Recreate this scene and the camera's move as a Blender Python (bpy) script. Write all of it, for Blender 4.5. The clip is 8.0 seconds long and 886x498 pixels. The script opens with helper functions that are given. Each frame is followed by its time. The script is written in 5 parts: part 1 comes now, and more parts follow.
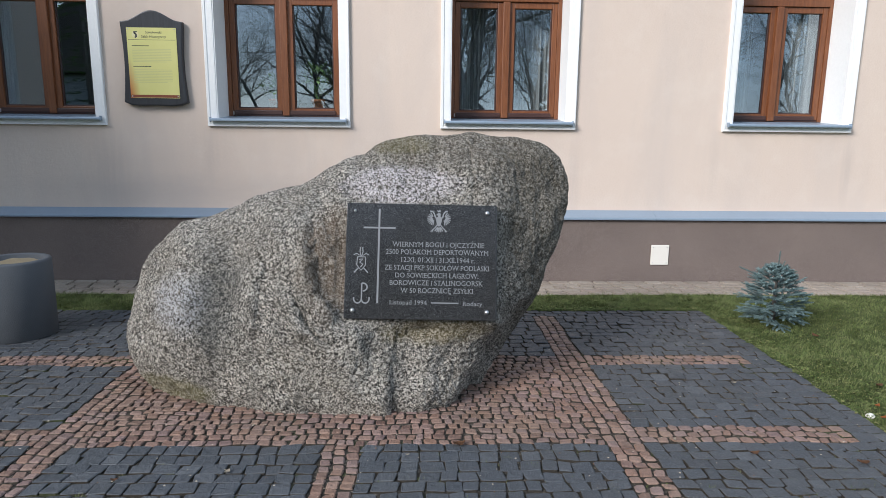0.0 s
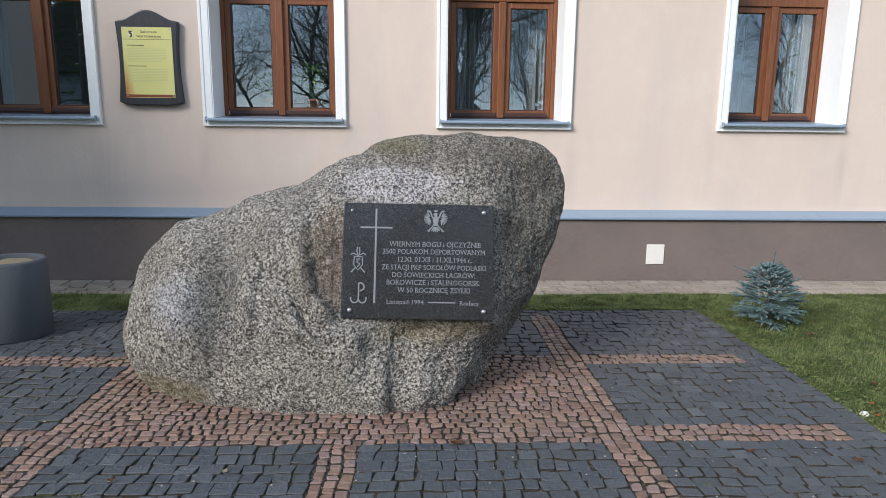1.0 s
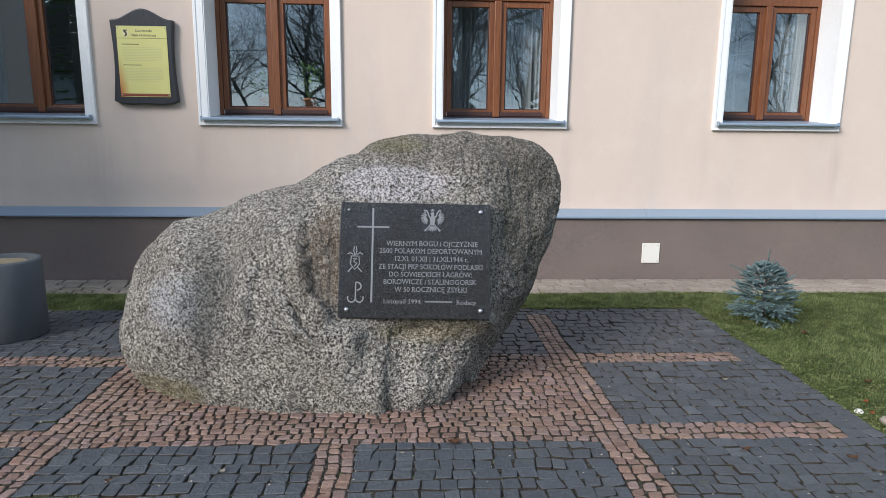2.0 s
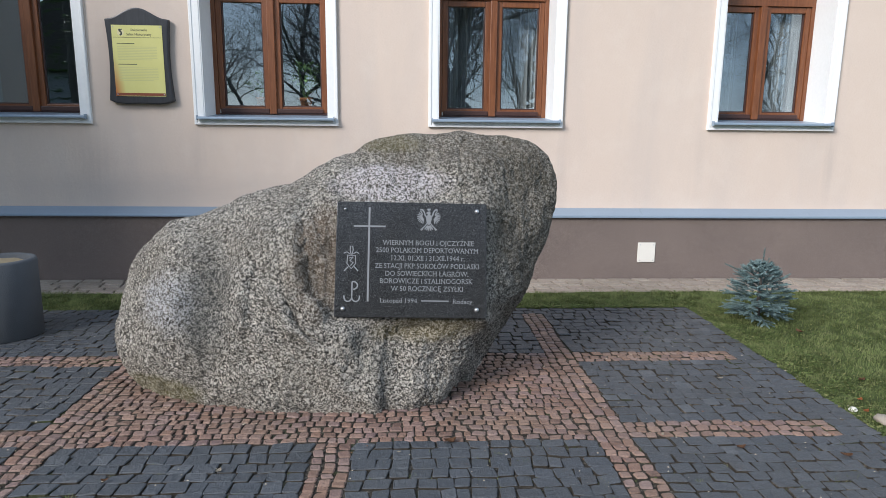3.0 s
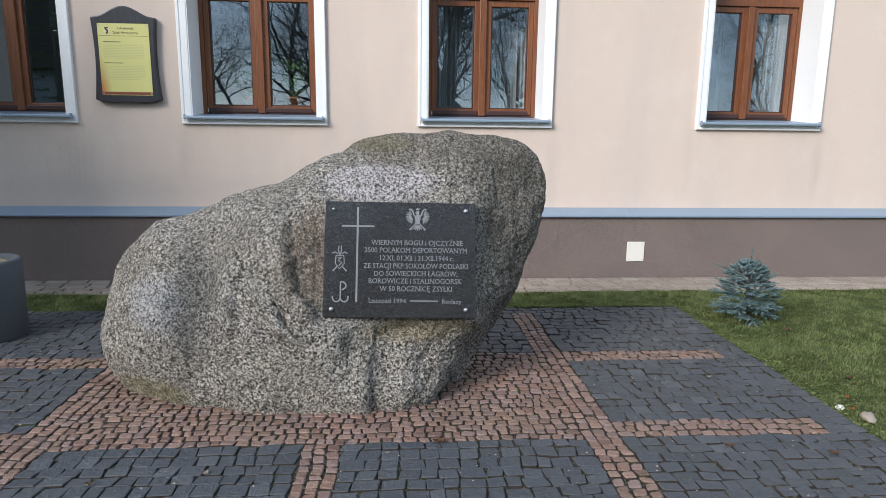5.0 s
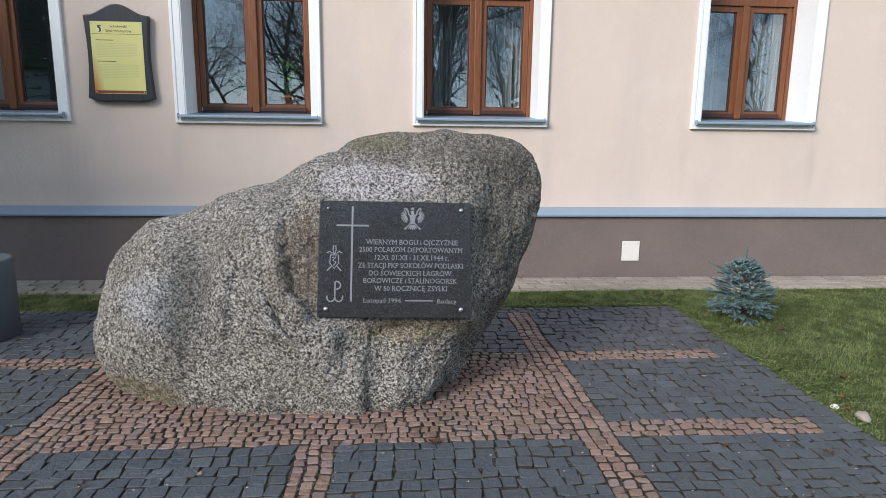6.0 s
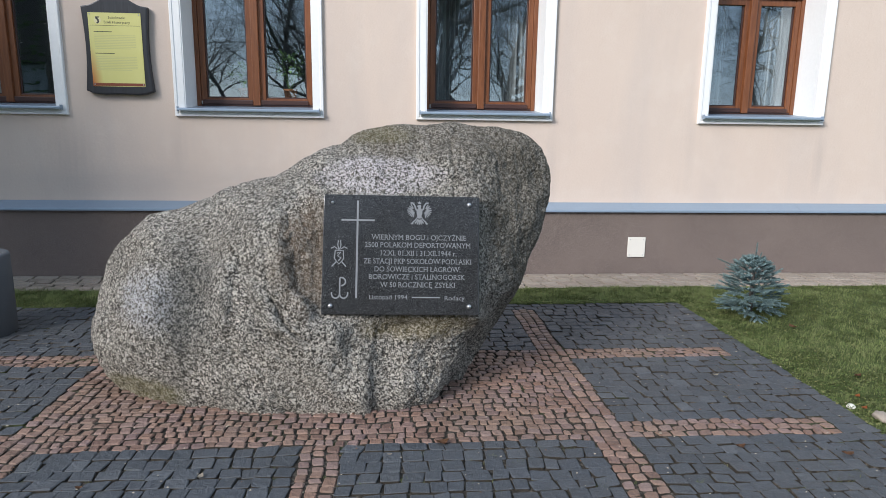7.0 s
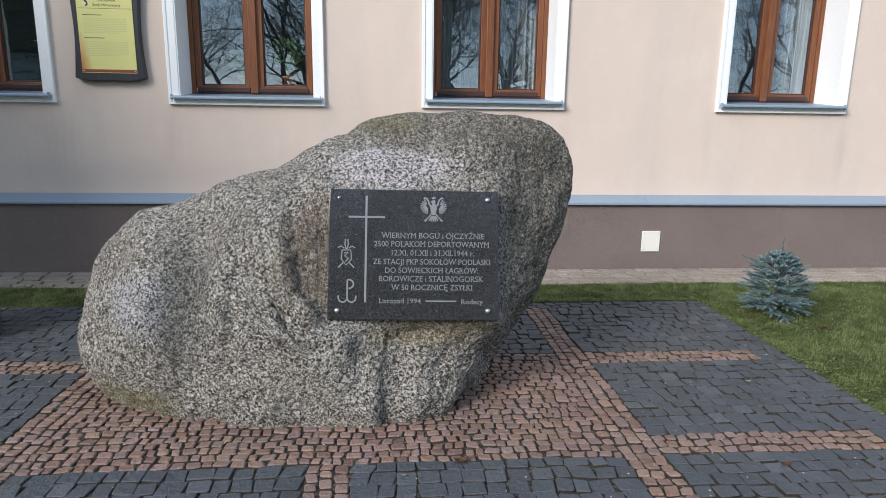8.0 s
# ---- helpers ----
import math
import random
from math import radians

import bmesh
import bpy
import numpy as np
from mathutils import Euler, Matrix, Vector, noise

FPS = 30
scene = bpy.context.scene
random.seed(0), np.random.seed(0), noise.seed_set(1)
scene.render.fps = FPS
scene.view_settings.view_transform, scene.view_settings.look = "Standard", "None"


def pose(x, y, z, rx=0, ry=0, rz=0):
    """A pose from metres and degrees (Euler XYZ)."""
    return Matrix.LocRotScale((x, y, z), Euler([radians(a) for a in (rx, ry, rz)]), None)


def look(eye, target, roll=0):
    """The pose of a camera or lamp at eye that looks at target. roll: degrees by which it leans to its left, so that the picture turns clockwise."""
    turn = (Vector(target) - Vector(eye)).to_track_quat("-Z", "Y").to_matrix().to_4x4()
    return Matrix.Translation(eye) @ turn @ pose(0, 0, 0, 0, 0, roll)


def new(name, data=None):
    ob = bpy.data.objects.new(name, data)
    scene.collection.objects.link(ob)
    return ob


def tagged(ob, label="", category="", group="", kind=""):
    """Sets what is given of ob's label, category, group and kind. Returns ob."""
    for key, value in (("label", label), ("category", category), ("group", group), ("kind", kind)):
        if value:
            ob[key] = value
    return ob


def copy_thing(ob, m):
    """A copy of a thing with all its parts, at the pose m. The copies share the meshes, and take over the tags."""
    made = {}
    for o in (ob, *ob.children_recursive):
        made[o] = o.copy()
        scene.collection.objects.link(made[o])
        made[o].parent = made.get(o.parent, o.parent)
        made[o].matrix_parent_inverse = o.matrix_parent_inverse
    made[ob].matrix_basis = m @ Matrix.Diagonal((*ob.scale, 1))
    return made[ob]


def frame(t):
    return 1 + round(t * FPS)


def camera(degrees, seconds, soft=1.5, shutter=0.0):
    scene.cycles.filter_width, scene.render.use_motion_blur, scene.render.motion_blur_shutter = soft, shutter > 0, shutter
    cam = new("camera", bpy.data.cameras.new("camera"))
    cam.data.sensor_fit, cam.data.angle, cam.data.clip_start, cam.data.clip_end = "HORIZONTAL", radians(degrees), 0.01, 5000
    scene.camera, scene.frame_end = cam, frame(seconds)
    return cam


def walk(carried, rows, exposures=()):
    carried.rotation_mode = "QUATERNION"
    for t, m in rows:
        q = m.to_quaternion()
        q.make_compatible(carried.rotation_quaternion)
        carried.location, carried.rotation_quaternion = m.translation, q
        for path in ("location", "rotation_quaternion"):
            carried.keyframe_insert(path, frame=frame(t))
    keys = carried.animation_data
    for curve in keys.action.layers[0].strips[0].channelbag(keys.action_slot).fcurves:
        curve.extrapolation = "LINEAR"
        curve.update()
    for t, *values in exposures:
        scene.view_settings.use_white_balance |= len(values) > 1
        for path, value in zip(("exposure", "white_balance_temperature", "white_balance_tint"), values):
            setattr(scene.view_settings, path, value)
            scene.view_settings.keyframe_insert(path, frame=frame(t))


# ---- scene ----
cam = camera(69.2, 8.0, soft=0.65)
PATH = [
    (0, (0.081, 0.295, 1.46), (0.147, 2.26, 1.096), 0.6),
    (0.5, (0.08, 0.291, 1.461), (0.151, 2.257, 1.096), 0.5),
    (1, (0.074, 0.289, 1.461), (0.154, 2.254, 1.096), 0.6),
    (1.5, (0.069, 0.288, 1.465), (0.157, 2.252, 1.098), 0.6),
    (3, (0.064, 0.281, 1.462), (0.171, 2.244, 1.093), 0.6),
    (3.5, (0.066, 0.284, 1.463), (0.181, 2.246, 1.094), 0.6),
    (4, (0.063, 0.286, 1.466), (0.187, 2.247, 1.096), 0.6),
    (4.5, (0.069, 0.286, 1.464), (0.198, 2.247, 1.094), 0.6),
    (6, (0.075, 0.305, 1.46), (0.226, 2.264, 1.088), 0.7),
    (6.5, (0.065, 0.303, 1.458), (0.218, 2.262, 1.083), 0.7),
    (7, (0.038, 0.393, 1.438), (0.192, 2.35, 1.055), 0.8),
    (7.5, (0.006, 0.542, 1.436), (0.161, 2.496, 1.038), 0.8),
    (8, (-0.028, 0.666, 1.43), (0.133, 2.616, 1.016), 0.8),
]
walk(cam, [(t, look(eye, target, roll)) for t, eye, target, roll in PATH])

# ---------------------------------------------------------------- light
SUN_DIR = Vector((-0.62, -0.60, 0.49)).normalized()
world = bpy.data.worlds.new("world")
scene.world = world
world.use_nodes = True
wn = world.node_tree.nodes
sky = wn.new("ShaderNodeTexSky")
sky.sky_type, sky.sun_disc = "NISHITA", False
sky.sun_elevation = math.asin(SUN_DIR.z)
sky.sun_rotation = math.atan2(SUN_DIR.x, SUN_DIR.y)
sky.dust_density, sky.air_density, sky.ozone_density = 0.7, 1.0, 1.0
haze = wn.new("ShaderNodeMix")
haze.data_type = "RGBA"
haze.inputs[0].default_value, haze.inputs[7].default_value = 0.72, (4.1, 5.1, 6.5, 1)
world.node_tree.links.new(sky.outputs[0], haze.inputs[6])
world.node_tree.links.new(haze.outputs[2], wn["Background"].inputs[0])
wn["Background"].inputs[1].default_value = 0.113
sun = new("sun", bpy.data.lights.new("sun", "SUN"))
sun.data.energy, sun.data.angle, sun.data.color = 2.3, radians(22), (1.0, 0.972, 0.962)
sun.matrix_world = look(SUN_DIR * 60, (0, 0, 0))
scene.view_settings.exposure = 0.91


# ---------------------------------------------------------------- materials
class Mat:
    """A small wrapper to write node materials in few lines."""

    def __init__(self, name):
        self.m = bpy.data.materials.new(name)
        self.m.use_nodes = True
        self.t = self.m.node_tree
        self.b = self.t.nodes["Principled BSDF"]
        self.co = self.t.nodes.new("ShaderNodeTexCoord").outputs["Object"]

    def link(self, a, b):
        self.t.links.new(a, b)

    def node(self, kind, **values):
        n = self.t.nodes.new(kind)
        for k, v in values.items():
            n.inputs[k].default_value = v
        return n

    def noise(self, scale, detail=4, rough=0.6, dist=0.0, co=None):
        n = self.node("ShaderNodeTexNoise", Scale=scale, Detail=detail, Roughness=rough, Distortion=dist)
        self.link(co or self.co, n.inputs["Vector"])
        return n.outputs["Fac"]

    def cells(self, scale, feature="F1", out="Color", co=None):
        n = self.node("ShaderNodeTexVoronoi", Scale=scale)
        n.feature = feature
        self.link(co or self.co, n.inputs["Vector"])
        return n.outputs[out]

    def stretch(self, x, y, z):
        n = self.t.nodes.new("ShaderNodeMapping")
        n.inputs["Scale"].default_value = (x, y, z)
        self.link(self.co, n.inputs["Vector"])
        return n.outputs[0]

    def ramp(self, fac, stops, constant=False):
        n = self.t.nodes.new("ShaderNodeValToRGB")
        if constant:
            n.color_ramp.interpolation = "CONSTANT"
        while len(n.color_ramp.elements) < len(stops):
            n.color_ramp.elements.new(0.5)
        for e, (p, c) in zip(n.color_ramp.elements, stops):
            c = (c, c, c) if isinstance(c, (int, float)) else c
            e.position, e.color = p, (*c, 1)
        self.link(fac, n.inputs[0])
        return n.outputs[0]

    def mix(self, fac, a, b, how="MIX"):
        n = self.t.nodes.new("ShaderNodeMix")
        n.data_type, n.blend_type = "RGBA", how
        for sock, v in ((n.inputs[0], fac), (n.inputs[6], a), (n.inputs[7], b)):
            if isinstance(v, (int, float)):
                sock.default_value = v
            elif isinstance(v, tuple):
                sock.default_value = (*v, 1)
            else:
                self.link(v, sock)
        return n.outputs[2]

    def math(self, op, a, b=0.0):
        n = self.t.nodes.new("ShaderNodeMath")
        n.operation = op
        for i, v in enumerate((a, b)):
            if isinstance(v, (int, float)):
                n.inputs[i].default_value = v
            else:
                self.link(v, n.inputs[i])
        return n.outputs[0]

    def near(self, centre, size):
        """1 at a place, falling to 0 at the size of an ellipsoid round it."""
        n = self.t.nodes.new("ShaderNodeMapping")
        n.vector_type = "TEXTURE"
        n.inputs["Location"].default_value, n.inputs["Scale"].default_value = centre, size
        self.link(self.co, n.inputs["Vector"])
        g = self.t.nodes.new("ShaderNodeTexGradient")
        g.gradient_type = "SPHERICAL"
        self.link(n.outputs[0], g.inputs[0])
        return g.outputs["Fac"]

    def random(self, island=False):
        if island:
            return self.t.nodes.new("ShaderNodeNewGeometry").outputs["Random Per Island"]
        return self.t.nodes.new("ShaderNodeObjectInfo").outputs["Random"]

    def out(self, colour=None, rough=0.6, metal=0.0, bump=None, depth=0.002, spec=0.5):
        for sock, v in ((self.b.inputs["Base Color"], colour), (self.b.inputs["Roughness"], rough)):
            if isinstance(v, tuple):
                sock.default_value = (*v, 1)
            elif isinstance(v, (int, float)):
                sock.default_value = v
            elif v is not None:
                self.link(v, sock)
        self.b.inputs["Metallic"].default_value = metal
        self.b.inputs["Specular IOR Level"].default_value = spec
        if bump is not None:
            n = self.node("ShaderNodeBump", Strength=1.0, Distance=depth)
            self.link(bump, n.inputs["Height"])
            self.link(n.outputs[0], self.b.inputs["Normal"])
        return self.m


def painted(name, colour, vary=0.12, rough=0.5, scale=6.0, depth=0.0006, metal=0.0, spec=0.5):
    m = Mat(name)
    dark = tuple(c * (1 - vary) for c in colour)
    light = tuple(min(1, c * (1 + vary)) for c in colour)
    c = m.mix(m.noise(scale, 6), dark, light)
    c = m.mix(m.math("MULTIPLY", m.noise(scale * 14, 3), 0.35), c, tuple(x * 0.7 for x in colour))
    return m.out(c, rough, metal, m.noise(scale * 40, 3), depth, spec)


def plaster_material():
    m = Mat("painted_plaster")
    base = m.mix(m.noise(0.55, 5), (0.595, 0.478, 0.404), (0.685, 0.570, 0.484))
    streak = m.noise(1.0, 5, 0.6, 0.3, m.stretch(2.2, 1, 0.35))
    base = m.mix(m.ramp(streak, [(0.45, 0.0), (0.75, 0.45)]), base, (0.52, 0.45, 0.41))
    base = m.mix(m.ramp(m.noise(3.5, 6), [(0.5, 0.0), (0.8, 0.25)]), base, (0.74, 0.66, 0.58))
    for x, z, w, h, k in ((1.63, 1.05, 0.10, 0.6, 0.20), (4.44, 1.10, 0.09, 0.5, 0.25), (-2.02, 1.2, 0.12, 0.4, 0.14), (3.05, 1.15, 0.08, 0.5, 0.10), (-3.0, 1.1, 0.25, 0.6, 0.25)):
        drip = m.math("MULTIPLY", m.near((x, 6.8, z), (w, 0.3, h)), m.noise(2.0, 4, 0.6, 0, m.stretch(12, 1, 0.6)))
        base = m.mix(m.ramp(drip, [(0.05, 0.0), (0.45, k)]), base, (0.33, 0.29, 0.28))
    splash = m.math("MULTIPLY", m.near((-2.4, 6.8, 0.86), (2.5, 0.4, 0.24)), m.noise(1.6, 5, 0.6, 0.3, m.stretch(0.8, 1, 2.6)))
    base = m.mix(m.ramp(splash, [(0.10, 0.0), (0.42, 0.28)]), base, (0.43, 0.38, 0.355))
    grain = m.noise(260, 3)
    base = m.mix(m.math("MULTIPLY", grain, 0.16), base, (0.40, 0.32, 0.27))
    return m.out(base, 0.88, 0, m.math("ADD", grain, m.math("MULTIPLY", m.noise(30, 4), 1.5)), 0.0016, 0.2)


def socle_material():
    m = Mat("stone_chip_render")
    chips = m.ramp(m.cells(230), [(0.0, (0.08, 0.062, 0.056)), (0.45, (0.15, 0.116, 0.102)), (0.8, (0.23, 0.184, 0.162)), (1.0, (0.38, 0.31, 0.28))])
    c = m.mix(m.ramp(m.noise(1.2, 5), [(0.35, 0.0), (0.7, 0.5)]), chips, (0.23, 0.180, 0.156))
    return m.out(c, 0.8, 0, m.cells(230, out="Distance"), 0.003, 0.3)


def granite_material():
    m = Mat("coarse_granite")
    # coarse interlocking grains: dark mica in the hollows, pale feldspar on the crests
    worm = m.noise(90, 2.5, 0.5, 1.1)
    grain = m.ramp(worm, [(0.41, (0.016, 0.015, 0.014)), (0.465, (0.090, 0.086, 0.078)), (0.52, (0.36, 0.347, 0.318)), (0.59, (0.80, 0.78, 0.73))])
    crystal = m.cells(84)
    sep = m.t.nodes.new("ShaderNodeSeparateColor")
    m.link(crystal, sep.inputs[0])
    chips = m.ramp(sep.outputs[0], [(0.0, (0.030, 0.029, 0.027)), (0.35, (0.10, 0.095, 0.085)), (0.6, (0.27, 0.25, 0.22)), (0.85, (0.50, 0.48, 0.43)), (1.0, (0.70, 0.67, 0.61))])
    c = m.mix(0.28, grain, chips)
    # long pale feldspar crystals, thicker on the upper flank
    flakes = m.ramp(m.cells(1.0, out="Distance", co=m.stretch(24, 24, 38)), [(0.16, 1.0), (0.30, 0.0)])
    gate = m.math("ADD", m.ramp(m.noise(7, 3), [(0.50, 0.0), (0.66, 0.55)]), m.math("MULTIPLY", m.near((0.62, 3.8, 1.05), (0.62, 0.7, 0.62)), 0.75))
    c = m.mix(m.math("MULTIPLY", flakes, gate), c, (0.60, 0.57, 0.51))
    crest = m.ramp(worm, [(0.44, 0.0), (0.56, 1.0)])
    # weathering, with some light and shade painted into the colour
    c = m.mix(m.ramp(m.noise(2.1, 5), [(0.42, 0.0), (0.72, 0.6)]), c, m.mix(0.5, c, (0.19, 0.165, 0.13)))
    c = m.mix(m.ramp(m.noise(3.2, 4, 0.6, 0.4, m.stretch(2.6, 2.6, 0.55)), [(0.50, 0.0), (0.70, 0.55)]), c, m.mix(0.6, c, (0.060, 0.060, 0.055)))
    # pale tints on the grain crests; lip and lower front have light painted in
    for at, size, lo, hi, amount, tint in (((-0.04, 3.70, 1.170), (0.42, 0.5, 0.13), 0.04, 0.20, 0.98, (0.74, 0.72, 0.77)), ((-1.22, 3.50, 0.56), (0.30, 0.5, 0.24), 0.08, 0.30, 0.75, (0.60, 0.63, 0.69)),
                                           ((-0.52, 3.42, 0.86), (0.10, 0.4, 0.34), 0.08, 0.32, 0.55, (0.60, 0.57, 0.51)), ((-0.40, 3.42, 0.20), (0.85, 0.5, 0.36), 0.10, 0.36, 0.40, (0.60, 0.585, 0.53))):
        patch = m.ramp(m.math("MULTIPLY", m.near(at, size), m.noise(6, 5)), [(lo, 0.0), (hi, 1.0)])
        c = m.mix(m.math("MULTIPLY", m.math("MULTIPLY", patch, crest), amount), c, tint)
    # rust, lichen and moss; the right flank's dark tone is partly painted shade
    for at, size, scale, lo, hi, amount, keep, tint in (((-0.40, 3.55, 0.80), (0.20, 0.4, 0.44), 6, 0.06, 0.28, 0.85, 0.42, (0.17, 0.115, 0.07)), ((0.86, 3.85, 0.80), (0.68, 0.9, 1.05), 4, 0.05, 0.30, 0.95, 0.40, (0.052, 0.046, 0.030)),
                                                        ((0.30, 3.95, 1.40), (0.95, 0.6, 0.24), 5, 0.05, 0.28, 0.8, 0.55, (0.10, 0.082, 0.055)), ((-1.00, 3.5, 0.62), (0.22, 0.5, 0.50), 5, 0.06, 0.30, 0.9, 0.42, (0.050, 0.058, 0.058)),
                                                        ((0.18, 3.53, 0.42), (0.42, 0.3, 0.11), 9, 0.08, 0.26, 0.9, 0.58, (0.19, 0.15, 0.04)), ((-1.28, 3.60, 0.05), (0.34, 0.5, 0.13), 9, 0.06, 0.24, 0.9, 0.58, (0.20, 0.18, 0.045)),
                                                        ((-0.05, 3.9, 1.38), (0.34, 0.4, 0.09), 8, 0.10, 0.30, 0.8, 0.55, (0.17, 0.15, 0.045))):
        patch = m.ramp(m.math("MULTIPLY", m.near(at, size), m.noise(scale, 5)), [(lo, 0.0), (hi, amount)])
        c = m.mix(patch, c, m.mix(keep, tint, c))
    c = m.mix(1.0, c, (1.05, 1.0, 0.945), "MULTIPLY")
    h = m.math("ADD", m.math("MULTIPLY", worm, 2.0), m.math("ADD", m.math("MULTIPLY", m.noise(170, 3, 0.65), 0.5), m.noise(30, 4)))
    return m.out(c, 0.74, 0, h, 0.020, 0.32)


def cobble_material(name, tones, island, soil):
    m = Mat(name)
    c = m.ramp(m.random(island), [(i / (len(tones) - 1), t) for i, t in enumerate(tones)])
    geo = m.t.nodes.new("ShaderNodeNewGeometry").outputs["Position"]
    c = m.mix(m.ramp(m.noise(110, 4, co=geo), [(0.35, 0.0), (0.65, 0.75)]), c, m.mix(0.5, c, tuple(x * 0.35 for x in tones[0])))
    c = m.mix(m.ramp(m.noise(260, 3, co=geo), [(0.56, 0.0), (0.66, 0.5)]), c, tuple(min(1, x * 2.0) for x in tones[-1]))
    c = m.mix(m.ramp(m.noise(1.7, 5, co=geo), [(0.4, 0.0), (0.72, 0.45)]), c, soil)
    h = m.math("ADD", m.noise(140, 4, co=geo), m.math("MULTIPLY", m.noise(38, 3, co=geo), 2.2))
    return m.out(c, m.ramp(m.noise(14, 4, co=geo), [(0.3, 0.42), (0.7, 0.68)]), 0, h, 0.0055, 0.45)


def earth_material():
    m = Mat("joint_soil")
    c = m.ramp(m.noise(60, 6), [(0.3, (0.020, 0.017, 0.014)), (0.52, (0.045, 0.038, 0.030)), (0.68, (0.16, 0.135, 0.11))])
    c = m.mix(m.ramp(m.noise(3, 5), [(0.56, 0.0), (0.68, 0.7)]), c, (0.035, 0.05, 0.015))
    return m.out(c, 0.95, 0, m.noise(150, 4), 0.004, 0.2)


def lawn_material():
    m = Mat("lawn_soil")
    c = m.mix(m.noise(3, 6), (0.045, 0.070, 0.018), (0.085, 0.105, 0.032))
    c = m.mix(m.ramp(m.noise(40, 5), [(0.4, 0.0), (0.7, 0.8)]), c, (0.035, 0.038, 0.016))
    return m.out(c, 0.95, 0, m.noise(90, 5), 0.012, 0.2)


def blade_material(name, low, high, dry, island=True):
    m = Mat(name)
    c = m.ramp(m.random(island), [(0.0, low), (0.7, high), (0.95, dry), (1.0, dry)])
    geo = m.t.nodes.new("ShaderNodeNewGeometry").outputs["Position"]
    c = m.mix(m.ramp(m.noise(1.8, 5, co=geo), [(0.38, 0.0), (0.62, 0.9)]), c, m.mix(0.35, c, low))
    c = m.mix(m.ramp(m.noise(9, 4, co=geo), [(0.50, 0.0), (0.68, 0.6)]), c, dry)
    c = m.mix(m.ramp(m.noise(14, 3, 0.6, 0.5, geo), [(0.52, 0.0), (0.66, 0.7)]), c, tuple(x * 0.55 for x in low))
    return m.out(c, 0.8, 0, None, 0.001, 0.08)


def wood_material(name, dark, light):
    m = Mat(name)
    g = m.noise(9, 6, 0.65, 0.5, m.stretch(6, 6, 0.5))
    c = m.ramp(g, [(0.3, dark), (0.7, light)])
    return m.out(c, 0.38, 0, g, 0.0008, 0.5)


def polished_material():
    m = Mat("polished_black_granite")
    c = m.ramp(m.cells(420), [(0.0, 0.009), (0.55, 0.019), (0.85, 0.060), (1.0, 0.18)])
    return m.out(c, 0.06, 0, m.noise(500, 2), 0.00003, 0.5)


def glass_material():
    m = Mat("double_glazing")
    t = m.t
    tr = m.node("ShaderNodeBsdfTransparent", Color=(0.86, 0.90, 0.90, 1))
    gl = m.node("ShaderNodeBsdfAnisotropic", Roughness=0.0, Color=(0.82, 0.92, 1.0, 1))
    lw = m.node("ShaderNodeLayerWeight", Blend=0.5)
    power = t.nodes.new("ShaderNodeMath")
    power.operation = 'POWER'
    power.inputs[1].default_value = 5.0
    m.link(lw.outputs["Facing"], power.inputs[0])
    fr = t.nodes.new("ShaderNodeMath")
    fr.operation = 'MULTIPLY_ADD'
    m.link(power.outputs[0], fr.inputs[0])
    fr.inputs[1].default_value = 0.83
    fr.inputs[2].default_value = 0.17
    wave = m.node("ShaderNodeBump", Strength=0.35, Distance=0.002)
    m.link(m.noise(2.2, 2), wave.inputs["Height"])
    m.link(wave.outputs[0], gl.inputs["Normal"])
    mx = t.nodes.new("ShaderNodeMixShader")
    m.link(fr.outputs[0], mx.inputs[0])
    m.link(tr.outputs[0], mx.inputs[1])
    m.link(gl.outputs[0], mx.inputs[2])
    m.link(mx.outputs[0], t.nodes["Material Output"].inputs[0])
    return m.m


def curtain_material():
    m = Mat("sheer_curtain")
    t = m.t
    tr = m.node("ShaderNodeBsdfTransparent")
    df = m.node("ShaderNodeBsdfDiffuse", Color=(0.74, 0.76, 0.77, 1))
    weave = m.ramp(m.noise(5, 3, 0.6, 0, m.stretch(9, 2, 0.12)), [(0.40, 0.14), (0.60, 0.50)])
    mx = t.nodes.new("ShaderNodeMixShader")
    m.link(weave, mx.inputs[0])
    m.link(tr.outputs[0], mx.inputs[1])
    m.link(df.outputs[0], mx.inputs[2])
    m.link(mx.outputs[0], t.nodes["Material Output"].inputs[0])
    return m.m


def panel_material():
    m = Mat("printed_yellow_panel")
    edge = m.near((-0.25, -0.065, 0.06), (0.12, 1, 0.42))
    c = m.mix(m.noise(5, 4), (0.60, 0.56, 0.19), (0.68, 0.64, 0.26))
    c = m.mix(m.ramp(edge, [(0.05, 0.0), (0.8, 0.95)]), c, (0.46, 0.12, 0.02))
    return m.out(c, 0.35, 0, None, 0.001, 0.5)


PLASTER, SOCLE, GRANITE = plaster_material(), socle_material(), granite_material()
SOIL, LAWN, POLISHED, GLASS, SHEER = earth_material(), lawn_material(), polished_material(), glass_material(), curtain_material()
RED_TONES = [(0.135, 0.080, 0.064), (0.245, 0.145, 0.106), (0.185, 0.116, 0.096), (0.32, 0.205, 0.155), (0.175, 0.115, 0.108), (0.275, 0.190, 0.168), (0.23, 0.132, 0.092)]
BLACK_TONES = [(0.046, 0.052, 0.061), (0.062, 0.069, 0.079), (0.074, 0.081, 0.092), (0.052, 0.058, 0.066), (0.066, 0.073, 0.083), (0.058, 0.064, 0.073), (0.105, 0.113, 0.123)]
RED, RED_J = [cobble_material("red_granite", RED_TONES, i, (0.16, 0.12, 0.08)) for i in (False, True)]
